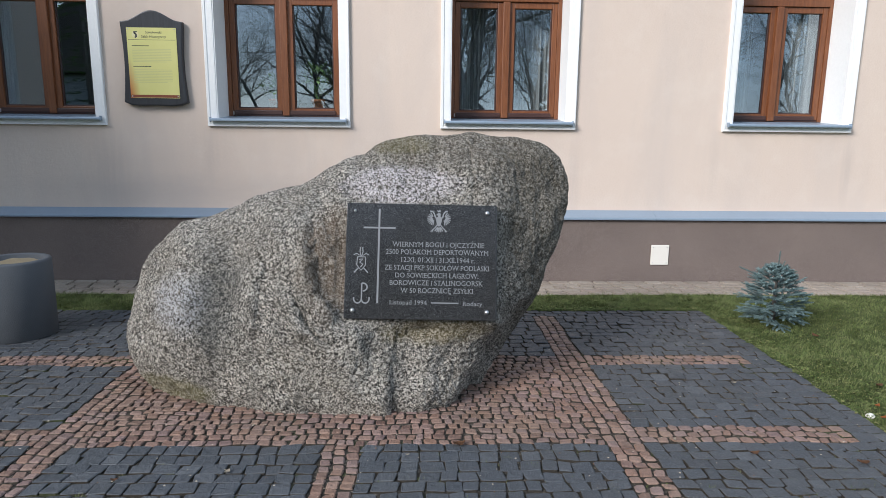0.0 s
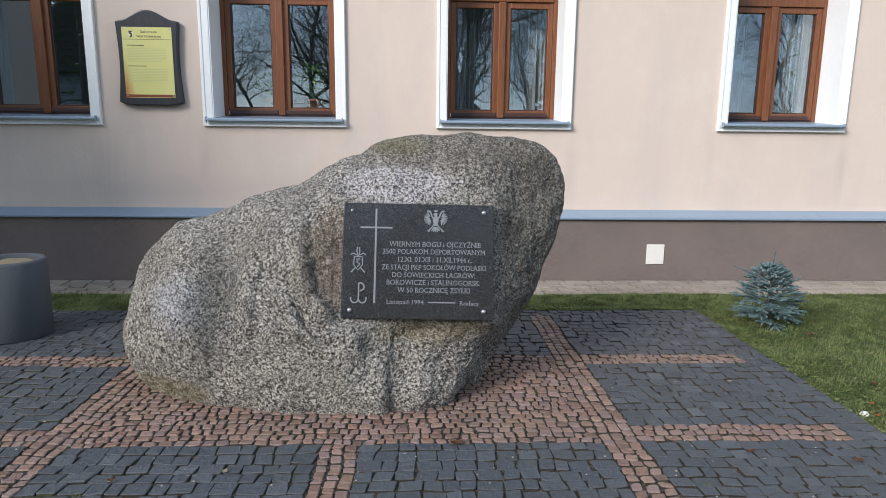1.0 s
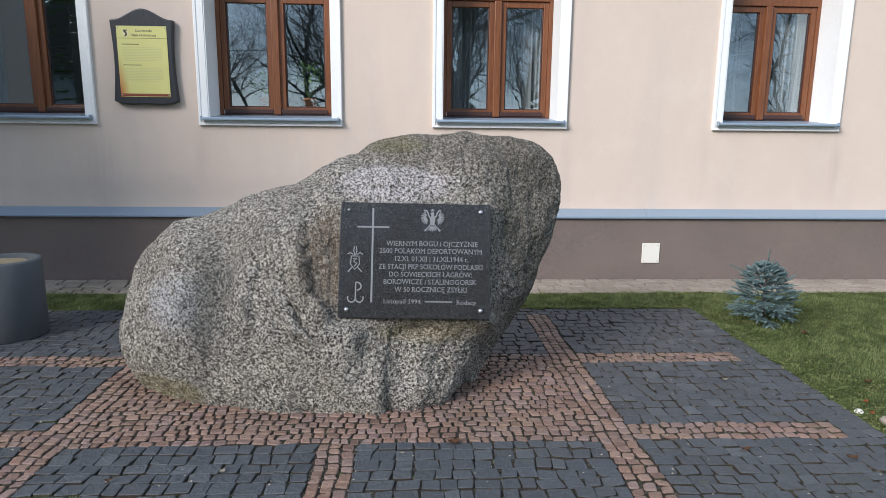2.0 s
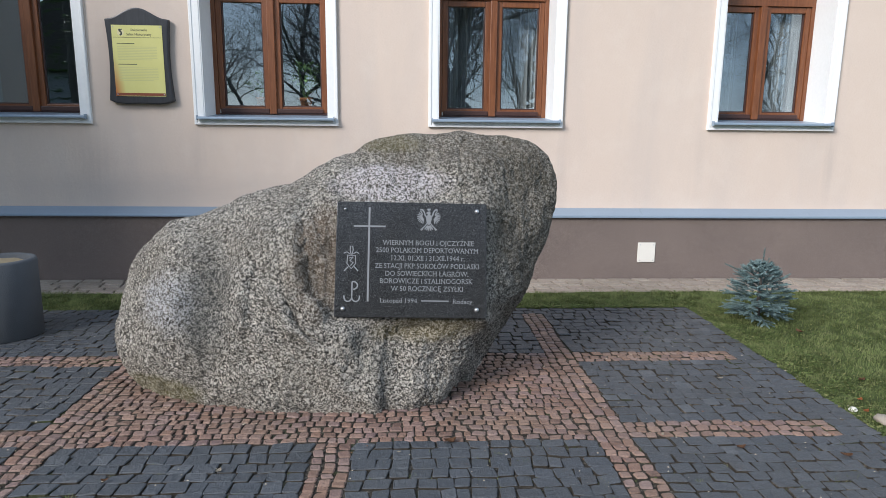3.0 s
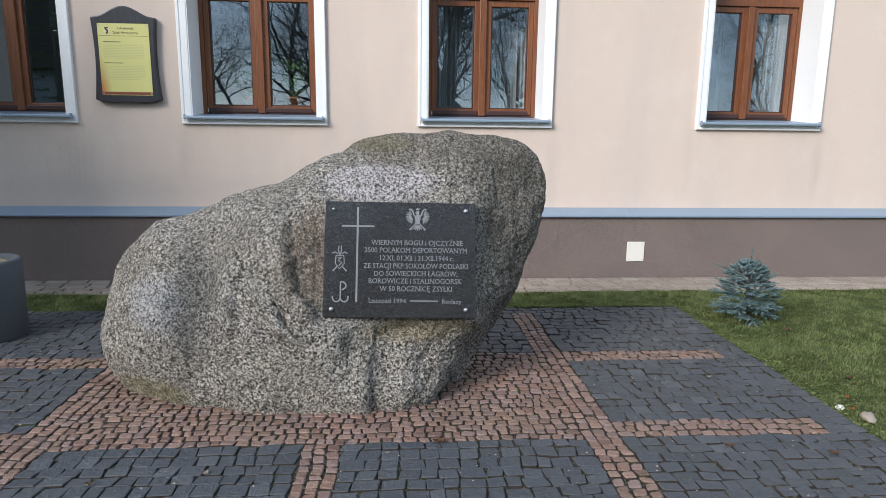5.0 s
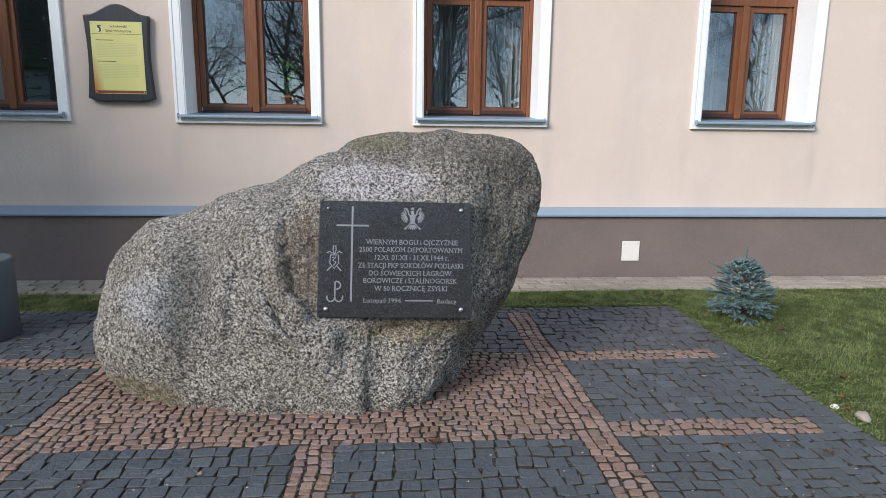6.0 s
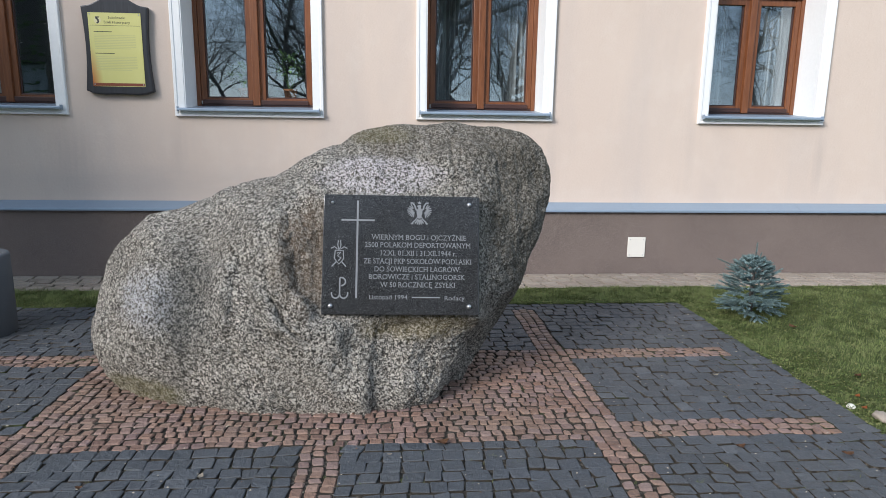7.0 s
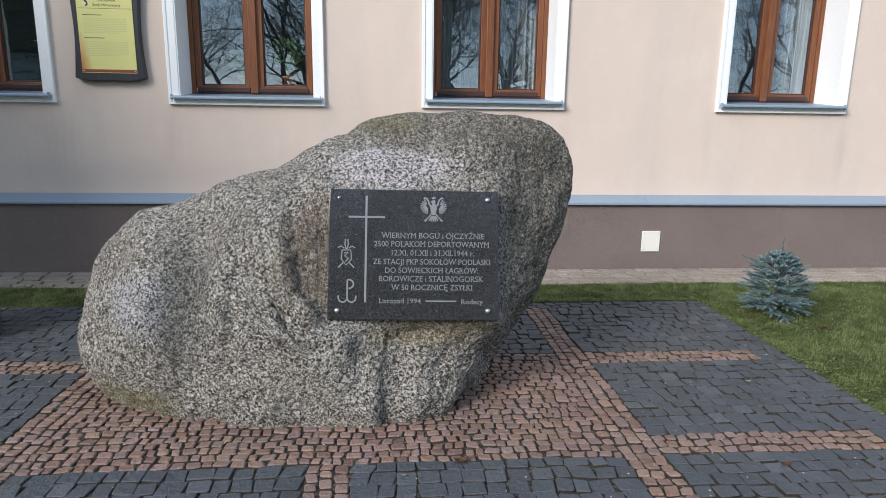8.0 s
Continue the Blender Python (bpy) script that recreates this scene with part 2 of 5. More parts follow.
BLACK, BLACK_J = [cobble_material("black_basalt", BLACK_TONES, i, (0.060, 0.060, 0.056)) for i in (False, True)]
PAVER = cobble_material("concrete_paver", [(0.30, 0.25, 0.205), (0.42, 0.36, 0.30), (0.35, 0.285, 0.24)], False, (0.24, 0.20, 0.15))
GRASS = blade_material("grass_blade", (0.076, 0.102, 0.034), (0.146, 0.178, 0.064), (0.200, 0.205, 0.095))
CLOVER = blade_material("clover_leaf", (0.056, 0.086, 0.026), (0.145, 0.182, 0.060), (0.22, 0.205, 0.09))
NEEDLE = blade_material("blue_needles", (0.090, 0.145, 0.145), (0.21, 0.30, 0.305), (0.30, 0.40, 0.40))
WOOD = wood_material("varnished_wood", (0.12, 0.038, 0.013), (0.21, 0.075, 0.028))
WOOD_DARK = painted("brown_weather_strip", (0.056, 0.024, 0.019), 0.2, 0.4)
BOARD = wood_material("dark_stained_wood", (0.018, 0.019, 0.023), (0.034, 0.035, 0.041))
WHITE = painted("white_trim_paint", (0.84, 0.84, 0.83), 0.03, 0.55, 2.0)
TIN = painted("blue_grey_sheet_metal", (0.27, 0.34, 0.42), 0.07, 0.38, 3.0, 0.0004, 0.25)
CONCRETE = painted("weathered_concrete", (0.084, 0.091, 0.100), 0.25, 0.85, 4.0, 0.003)
SAND = painted("sandy_soil", (0.34, 0.27, 0.17), 0.35, 0.95, 12.0, 0.006)
STEEL = painted("brushed_steel", (0.55, 0.55, 0.55), 0.1, 0.3, 20.0, 0.0002, 0.9)
LETTER = painted("etched_grey_lettering", (0.19, 0.195, 0.203), 0.2, 0.7, 30.0)
INK = painted("dark_print", (0.035, 0.035, 0.03), 0.1, 0.5)
FAINT_INK = painted("pale_print", (0.57, 0.545, 0.235), 0.05, 0.5)
PALE_PRINT = painted("pale_emblem_print", (0.72, 0.66, 0.36), 0.05, 0.5)
RED_INK = painted("red_print", (0.22, 0.05, 0.02), 0.1, 0.5)
PANEL = panel_material()
BARK = painted("grey_bark", (0.115, 0.104, 0.094), 0.35, 0.9, 5.0, 0.01)
ROOM = painted("dim_room_paint", (0.33, 0.345, 0.36), 0.1, 0.8, 1.0)
ROOF = painted("roof_tiles", (0.060, 0.050, 0.048), 0.25, 0.8, 3.0)
SIDING = painted("dark_timber_siding", (0.24, 0.26, 0.28), 0.4, 0.8, 3.0)
DRY_LEAF = painted("dry_leaf", (0.15, 0.070, 0.032), 0.35, 0.7, 30.0)
ORANGE_LEAF = painted("orange_leaf", (0.38, 0.12, 0.035), 0.25, 0.7, 30.0)
PALE_LEAF = painted("faded_leaf", (0.42, 0.36, 0.28), 0.3, 0.7, 30.0)
PLASTIC = painted("white_plastic", (0.76, 0.72, 0.65), 0.05, 0.45, 12.0)
PEBBLE = painted("beige_fieldstone", (0.38, 0.32, 0.26), 0.25, 0.85, 18.0, 0.004)
CLAY = painted("terracotta", (0.36, 0.14, 0.055), 0.15, 0.8, 20.0)
GREEN_LEAF = painted("houseplant_leaf", (0.14, 0.24, 0.09), 0.5, 0.4, 14.0)


# ---------------------------------------------------------------- builders
def empty(name, m, label, category, group="", kind=""):
    ob = new(name)
    ob.empty_display_size = 0.1
    ob.matrix_world = m
    return tagged(ob, label, category, group, kind)


def part(name, bm, material, parent=None, label="", smooth=False):
    me = bpy.data.meshes.new(name)
    bm.to_mesh(me)
    bm.free()
    me.materials.append(material)
    if smooth:
        me.shade_smooth()
    ob = new(name, me)
    ob.parent = parent
    return tagged(ob, label)


def pydata(name, verts, faces, material, parent=None, label="", smooth=False):
    me = bpy.data.meshes.new(name)
    me.from_pydata(verts, [], faces)
    me.materials.append(material)
    if smooth:
        me.shade_smooth()
    ob = new(name, me)
    ob.parent = parent
    return tagged(ob, label)


def box(bm, x0, x1, y0, y1, z0, z1, bevel=0.0):
    vs = bmesh.ops.create_cube(bm, size=1.0)["verts"]
    for v in vs:
        v.co = Vector((x0 + (v.co.x + 0.5) * (x1 - x0), y0 + (v.co.y + 0.5) * (y1 - y0), z0 + (v.co.z + 0.5) * (z1 - z0)))
    if bevel:
        es = list({e for v in vs for e in v.link_edges})
        bmesh.ops.bevel(bm, geom=es, offset=bevel, segments=2, affect="EDGES", profile=0.5)
    return bm


def boxes(*dims, bevel=0.0):
    bm = bmesh.new()
    for d in dims:
        box(bm, *d, bevel=bevel)
    return bm


def prism(outline, y0, y1, bevel=0.0):
    """A plate with its outline in x and z, from y0 to y1."""
    bm = bmesh.new()
    front = [bm.verts.new((x, y0, z)) for x, z in outline]
    back = [bm.verts.new((x, y1, z)) for x, z in outline]
    bm.faces.new(front)
    bm.faces.new(back[::-1])
    n = len(outline)
    for i in range(n):
        bm.faces.new((front[i], back[i], back[(i + 1) % n], front[(i + 1) % n]))
    bmesh.ops.recalc_face_normals(bm, faces=bm.faces)
    if bevel:
        es = [e for e in bm.edges if abs(e.verts[0].co.y - y0) < 1e-6 and abs(e.verts[1].co.y - y0) < 1e-6]
        bmesh.ops.bevel(bm, geom=es, offset=bevel, segments=2, affect="EDGES", profile=0.5)
    return bm


def lathe(profile, seg=40):
    """A body of revolution from pairs of radius and height."""
    bm = bmesh.new()
    rings = [[bm.verts.new((r * math.cos(2 * math.pi * k / seg), r * math.sin(2 * math.pi * k / seg), z)) for k in range(seg)] for r, z in profile]
    for a, b in zip(rings, rings[1:]):
        for k in range(seg):
            bm.faces.new((a[k], a[(k + 1) % seg], b[(k + 1) % seg], b[k]))
    bm.faces.new(rings[0][::-1])
    bm.faces.new(rings[-1])
    bmesh.ops.recalc_face_normals(bm, faces=bm.faces)
    return bm


def stroke(path, width, y0, y1):
    """A ribbon of some width along a path in x and z."""
    bm = bmesh.new()
    pts = [Vector(p) for p in path]
    rows = []
    for i, p in enumerate(pts):
        d = (pts[min(i + 1, len(pts) - 1)] - pts[max(i - 1, 0)]).normalized()
        n = Vector((-d.y, d.x)) * width / 2
        rows.append([bm.verts.new((q.x, y, q.y)) for q, y in ((p - n, y0), (p + n, y0), (p + n, y1), (p - n, y1))])
    for a, b in zip(rows, rows[1:]):
        for k in range(4):
            bm.faces.new((a[k], a[(k + 1) % 4], b[(k + 1) % 4], b[k]))
    bm.faces.new(rows[0][::-1])
    bm.faces.new(rows[-1])
    bmesh.ops.recalc_face_normals(bm, faces=bm.faces)
    return bm


def arc(cx, cz, r, a0, a1, n=14, rz=None):
    return [(cx + r * math.cos(radians(a0 + (a1 - a0) * i / n)), cz + (rz or r) * math.sin(radians(a0 + (a1 - a0) * i / n))) for i in range(n + 1)]


def lettering(name, words, x0, x1, z0, height, y, material, parent, label="", feet=False):
    """A line of raised letters between x0 and x1 on the plane y, with capitals of the given height."""
    cu = bpy.data.curves.new(name, "FONT")
    cu.body, cu.size, cu.resolution_u, cu.extrude, cu.offset = words, 1.0, 3, 0.02, 0.0 if feet else -0.003
    tmp = new(name, cu)
    me = bpy.data.meshes.new_from_object(tmp.evaluated_get(bpy.context.evaluated_depsgraph_get()))
    bpy.data.objects.remove(tmp)
    bpy.data.curves.remove(cu)
    if feet:
        # short bars across the stem ends, as in a roman face
        front = max(v.co.z for v in me.vertices)
        verts, faces = [tuple(v.co) for v in me.vertices], [tuple(f.vertices) for f in me.polygons]
        for e in me.edges:
            p, q = (me.vertices[i].co for i in e.vertices)
            level = min((0.0, 0.679), key=lambda z: abs(p.y - z))
            if min(p.z, q.z) > front - 1e-4 and abs(p.y - q.y) < 0.002 and abs(p.y - level) < 0.012 and 0.05 < abs(p.x - q.x) < 0.18:
                a, b = min(p.x, q.x) - 0.07, max(p.x, q.x) + 0.07
                low, high, k = (p.y, p.y + 0.05, len(verts)) if level == 0 else (p.y - 0.05, p.y, len(verts))
                verts += [(x, z, d) for d in (-0.02, front + 0.004) for x, z in ((a, low), (b, low), (b, high), (a, high))]
                faces += [(k + 4, k + 5, k + 6, k + 7), (k, k + 1, k + 5, k + 4), (k + 1, k + 2, k + 6, k + 5), (k + 2, k + 3, k + 7, k + 6), (k + 3, k, k + 4, k + 7)]
        bpy.data.meshes.remove(me)
        me = bpy.data.meshes.new(name)
        me.from_pydata(verts, [], faces)
    xs = [v.co.x for v in me.vertices]
    lo, hi = min(xs), max(xs)
    for v in me.vertices:
        x, up, out = v.co
        v.co = (x0 + (x - lo) / (hi - lo) * (x1 - x0), y - out * 0.03, z0 + up * height / (0.69 if feet else 0.73))
    me.materials.clear()
    me.materials.append(material)
    ob = new(name, me)
    ob.parent = parent
    return tagged(ob, label)


# ---------------------------------------------------------------- ground
WALL_Y, SOCLE_Y = 6.80, 6.69
EAST, WEST, NORTH, SOUTH = 2.41, -3.0, 5.40, -0.6


def lawn_height(x, y):
    z = -0.012 - 0.045 * max(0.0, min(1.0, (y - NORTH) / 1.3))
    return z + 0.012 * noise.noise((x * 1.3, y * 1.3, 4)) + 0.006 * noise.noise((x * 6, y * 6, 1))


def build_ground():
    bm = bmesh.new()
    bmesh.ops.create_grid(bm, x_segments=2, y_segments=2, size=600)
    for v in bm.verts:
        v.co.z = -0.09
    tagged(part("ground", bm, LAWN), "wide green ground round the building", "ground", kind="structure")
    verts, faces = [], []
    for x0, x1, y0, y1, step in ((WEST, EAST, NORTH, 6.05, 0.08), (EAST, 9.0, SOUTH, 6.05, 0.08), (-9.0, WEST, SOUTH, 6.05, 0.08), (-30.0, 30.0, -40.0, SOUTH, 0.5)):
        nx, ny, base = max(2, int((x1 - x0) / step)), max(2, int((y1 - y0) / step)), len(verts)
        for j in range(ny + 1):
            for i in range(nx + 1):
                x, y = x0 + (x1 - x0) * i / nx, y0 + (y1 - y0) * j / ny
                verts.append((x, y, lawn_height(x, y)))
        for j in range(ny):
            for i in range(nx):
                a = base + j * (nx + 1) + i
                faces.append((a, a + 1, a + nx + 2, a + nx + 1))
    lawn = pydata("lawn", verts, faces, LAWN, smooth=True)
    tagged(lawn, "short green lawn with clover beside the paving", "lawn", kind="structure")


build_ground()


# ---------------------------------------------------------------- facade
OPENINGS = [(-4.28, -3.085), (-1.925, -0.720), (0.352, 1.515), (3.190, 4.330)]
SILL_Z, HEAD_Z, FRAME_Y = 1.545, 3.30, 7.13
LEFT, RIGHT, TOP = -7.0, 7.4, 4.3


def build_facade():
    dims, x = [], LEFT
    for a, b in OPENINGS:
        dims.append((x, a, WALL_Y, 7.215, 0.0, TOP))
        dims.append((a, b, WALL_Y, 7.215, 0.0, SILL_Z - 0.02))
        dims.append((a, b, WALL_Y, 7.215, HEAD_Z, TOP))
        x = b
    dims.append((x, RIGHT, WALL_Y, 7.215, 0.0, TOP))
    bm = boxes(*dims)
    bmesh.ops.remove_doubles(bm, verts=bm.verts, dist=0.0005)
    wall = part("wall_north", bm, PLASTER)
    tagged(wall, "peach painted plaster wall with rain streaks", "wall", kind="structure")
    socle = part("wall_socle", boxes((LEFT, RIGHT, SOCLE_Y, WALL_Y - 0.003, -0.3, 0.598)), SOCLE)
    tagged(socle, "brown stone chip socle along the wall", "wall", kind="structure")
    # sloped flashing on top of the socle, in lengths that overlap
    flash = empty("trim_flashing", pose(0, SOCLE_Y, 0.598), "blue grey sheet metal flashing on the socle", "flashing", kind="structure")
    joints = [LEFT, -5.4, -2.9, -0.4, 2.45, 4.22, 5.9, RIGHT]
    for i, (a, b) in enumerate(zip(joints, joints[1:])):
        prof = [(-0.030, -0.012), (-0.030, 0.000), (-0.022, 0.004), (0.104, 0.060), (0.106, 0.070), (0.098, 0.068), (-0.028, 0.012), (-0.036, 0.004), (-0.036, -0.012)]
        b2 = bmesh.new()
        rows = [[b2.verts.new((x, y, z)) for y, z in prof] for x in (a, b - 0.0018)]
        for k in range(len(prof)):
            b2.faces.new((rows[0][k], rows[0][(k + 1) % len(prof)], rows[1][(k + 1) % len(prof)], rows[1][k]))
        b2.faces.new(rows[0][::-1])
        b2.faces.new(rows[1])
        bmesh.ops.recalc_face_normals(b2, faces=b2.faces)
        part("sheet", b2, TIN, flash)
    # unseen side wall, added to keep sun off the left of the facade
    wing = part("wall_west", boxes((LEFT - 0.45, LEFT, 0.8, 7.215, 0.0, 5.7)), PLASTER)
    tagged(wing, "plain plaster wall added out of view to shade the facade", "wall", kind="structure")
    # roof edge and the room behind the windows
    eave = part("roof", boxes((LEFT - 0.3, RIGHT + 0.3, 6.3, 13.0, TOP, TOP + 0.18)), ROOF)
    tagged(eave, "flat projecting roof edge over the facade", "roof", kind="structure")
    for name, d in (("wall_room_back", (LEFT, RIGHT, 11.2, 11.4, 0.0, TOP)), ("wall_room_west", (LEFT, LEFT + 0.2, 7.215, 11.2, 0.0, TOP)),
                    ("wall_room_east", (RIGHT - 0.2, RIGHT, 7.215, 11.2, 0.0, TOP)), ("floor", (LEFT + 0.2, RIGHT - 0.2, 7.215, 11.2, 0.5, 0.7)),
                    ("wall_room_partition", (-2.55, -2.4, 7.215, 11.2, 0.7, TOP)), ("wall_room_partition", (2.3, 2.45, 7.215, 11.2, 0.7, TOP))):
        tagged(part(name, boxes(d), ROOM), "plain dim wall of the room behind", "floor" if name == "floor" else "wall", kind="structure")


build_facade()


# ---------------------------------------------------------------- windows
def moulding(a, b, z0, z1):
    """White surround on the wall: a stepped profile run round the sides and foot of an opening."""
    bm = bmesh.new()
    prof = [(0.0, 0.0), (0.0, -0.026), (0.060, -0.027), (0.066, -0.034), (0.087, -0.035), (0.092, -0.030), (0.092, 0.0)]
    rows = []
    for x, z, dx, dz in ((a, z1, -1, 1), (a, z0, -1, -1), (b, z0, 1, -1), (b, z1, 1, 1)):
        f = 0.72 if dz < 0 else 1.0
        rows.append([bm.verts.new((x + dx * o, WALL_Y + d, z + dz * o * f)) for o, d in prof])
    rows.append(rows[0])
    for r, s in zip(rows, rows[1:]):
        for k in range(len(prof) - 1):
            bm.faces.new((r[k], r[k + 1], s[k + 1], s[k]))
    bmesh.ops.recalc_face_normals(bm, faces=bm.faces)
    return bm


def reveal(a, b):
    t = 0.012
    return boxes((a, a + t, WALL_Y - 0.02, FRAME_Y + 0.03, SILL_Z - 0.02, HEAD_Z), (b - t, b, WALL_Y - 0.02, FRAME_Y + 0.03, SILL_Z - 0.02, HEAD_Z),
                 (a + t, b - t, WALL_Y - 0.02, FRAME_Y + 0.03, HEAD_Z - t, HEAD_Z))


def sash(x0, x1, z0, z1, y, parent, s, r):
    """One casement: stiles and rails, a weather bar and a pane."""
    holder = part("sash", boxes((x0, x0 + s, y, y + 0.06, z0, z1), (x1 - r, x1, y, y + 0.06, z0, z1),
                                (x0 + s, x1 - r, y + 0.002, y + 0.058, z0, z0 + 0.060), (x0 + s, x1 - r, y + 0.002, y + 0.058, z1 - 0.06, z1), bevel=0.005), WOOD, parent)
    part("glazing_bead", boxes((x0 + s, x0 + s + 0.012, y + 0.018, y + 0.05, z0 + 0.06, z1 - 0.06), (x1 - r - 0.012, x1 - r, y + 0.018, y + 0.05, z0 + 0.06, z1 - 0.06),
                               (x0 + s + 0.012, x1 - r - 0.012, y + 0.018, y + 0.05, z0 + 0.06, z0 + 0.072), bevel=0.003), WOOD_DARK, holder)
    pane = part("pane", boxes((x0 + s - 0.004, x1 - r + 0.004, y + 0.034, y + 0.037, z0 + 0.056, z1 - 0.056)), GLASS, holder)
    pane.visible_shadow = False
    return holder


def build_window(i, a, b):
    w = empty("window_%d" % i, pose(0, 0, 0), "brown wooden casement window with white surround", "window", "windows of the facade", "structure")
    part("surround", moulding(a, b, SILL_Z - 0.005, HEAD_Z), WHITE, w, "white moulded surround")
    part("reveal", reveal(a, b), WHITE, w, "white painted reveal")
    sill = bmesh.new()
    prof = [(FRAME_Y + 0.02, SILL_Z + 0.036), (WALL_Y - 0.085, SILL_Z + 0.004), (WALL_Y - 0.090, SILL_Z - 0.004), (WALL_Y - 0.090, SILL_Z - 0.018), (WALL_Y - 0.084, SILL_Z - 0.018), (WALL_Y - 0.080, SILL_Z - 0.006), (FRAME_Y + 0.02, SILL_Z + 0.026)]
    rows = []
    for x in (a - 0.052, a - 0.050, a + 0.0125, b - 0.0125, b + 0.050, b + 0.052):
        inside = a < x < b
        rows.append([sill.verts.new((x, y if inside else min(y, WALL_Y - 0.04), z if inside else min(z, SILL_Z + 0.008))) for y, z in prof])
    for r, s in zip(rows, rows[1:]):
        for k in range(len(prof)):
            sill.faces.new((r[k], r[(k + 1) % len(prof)], s[(k + 1) % len(prof)], s[k]))
    sill.faces.new(rows[0][::-1])
    sill.faces.new(rows[-1])
    bmesh.ops.recalc_face_normals(sill, faces=sill.faces)
    part("window_sill", sill, TIN, w, "blue grey metal sill")
    part("sill_end_cap", boxes((a - 0.058, a - 0.052, WALL_Y - 0.088, WALL_Y - 0.04, SILL_Z - 0.028, SILL_Z + 0.018)), TIN, w)
    part("sill_end_cap", boxes((b + 0.052, b + 0.058, WALL_Y - 0.088, WALL_Y - 0.04, SILL_Z - 0.028, SILL_Z + 0.018)), TIN, w)
    x0, x1, y, foot, bar = a + 0.013, b - 0.013, FRAME_Y, SILL_Z + 0.036, 2.745
    f, mid = 0.042, (a + b) / 2
    part("window_frame", boxes((x0, x0 + f, y, y + 0.08, foot, HEAD_Z - 0.013), (x1 - f, x1, y, y + 0.08, foot, HEAD_Z - 0.013),
                               (x0 + f, x1 - f, y, y + 0.08, HEAD_Z - 0.055, HEAD_Z - 0.013), (x0 + f, x1 - f, y - 0.012, y + 0.08, bar, bar + 0.075), bevel=0.004), WOOD, w)
    part("foot_rail", boxes((x0 + f, x1 - f, y + 0.004, y + 0.08, foot, foot + 0.020), bevel=0.003), WOOD_DARK, w)
    part("mullion", boxes((mid - 0.036, mid + 0.036, y - 0.022, y + 0.02, foot + 0.008, bar - 0.002), bevel=0.008), WOOD, w)
    part("upper_mullion", boxes((mid - 0.036, mid + 0.036, y - 0.022, y + 0.02, bar + 0.077, HEAD_Z - 0.056), bevel=0.008), WOOD, w)
    for p, q, s, r in ((x0 + f, mid - 0.001, 0.055, 0.085), (mid + 0.001, x1 - f, 0.085, 0.055)):
        sash(p + 0.002, q, foot + 0.022, bar - 0.002, y + 0.008, w, s, r)
        sash(p + 0.002, q, bar + 0.077, HEAD_Z - 0.057, y + 0.008, w, s, r)
        part("weather_bar", boxes((p + 0.02, q - 0.04, y - 0.010, y + 0.007, foot + 0.018, foot + 0.062), bevel=0.006), WOOD_DARK, w, "dark brown weather bar")
        part("hinge", boxes((p + 0.003, p + 0.013, y - 0.004, y + 0.008, foot + 0.015, foot + 0.050)), STEEL, w)
    part("curtain_rail", boxes((a - 0.15, b + 0.55, 7.215, 7.60, HEAD_Z - 0.03, HEAD_Z + 0.02)), WHITE, w)
    part("inner_sill", boxes((a, b, FRAME_Y + 0.085, 7.42, SILL_Z + 0.065, SILL_Z + 0.095), bevel=0.004), WHITE, w)
    return w


for i, (a, b) in enumerate(OPENINGS):
    build_window(i + 1, a, b)


def build_curtain(x0, x1, fold, amp, y, label):
    verts, faces, n = [], [], int((x1 - x0) / 0.012)
    for j, z in enumerate((1.66, 2.0, 2.5, 3.275)):
        for i in range(n + 1):
            x = x0 + (x1 - x0) * i / n
            d = amp * (math.sin(x * fold + j * 0.2) + 0.5 * math.sin(x * fold * 2.3 + 1.3))
            verts.append((x, y + d, z))
    for j in range(3):
        for i in range(n):
            a = j * (n + 1) + i
            faces.append((a, a + 1, a + n + 2, a + n + 1))
    c = pydata("curtain", verts, faces, SHEER, smooth=True)
    tagged(c, label, "curtain", "curtains behind the windows")


build_curtain(-4.75, -4.25, 26, 0.02, 7.46, "grey sheer curtain gathered at the window side")
build_curtain(0.25, 1.85, 46, 0.022, 7.40, "pale sheer curtain hanging in folds")
build_curtain(3.74, 4.75, 44, 0.014, 7.255, "pale sheer curtain hanging in folds")
build_curtain(3.50, 3.68, 36, 0.014, 7.48, "pale sheer curtain hanging in folds")


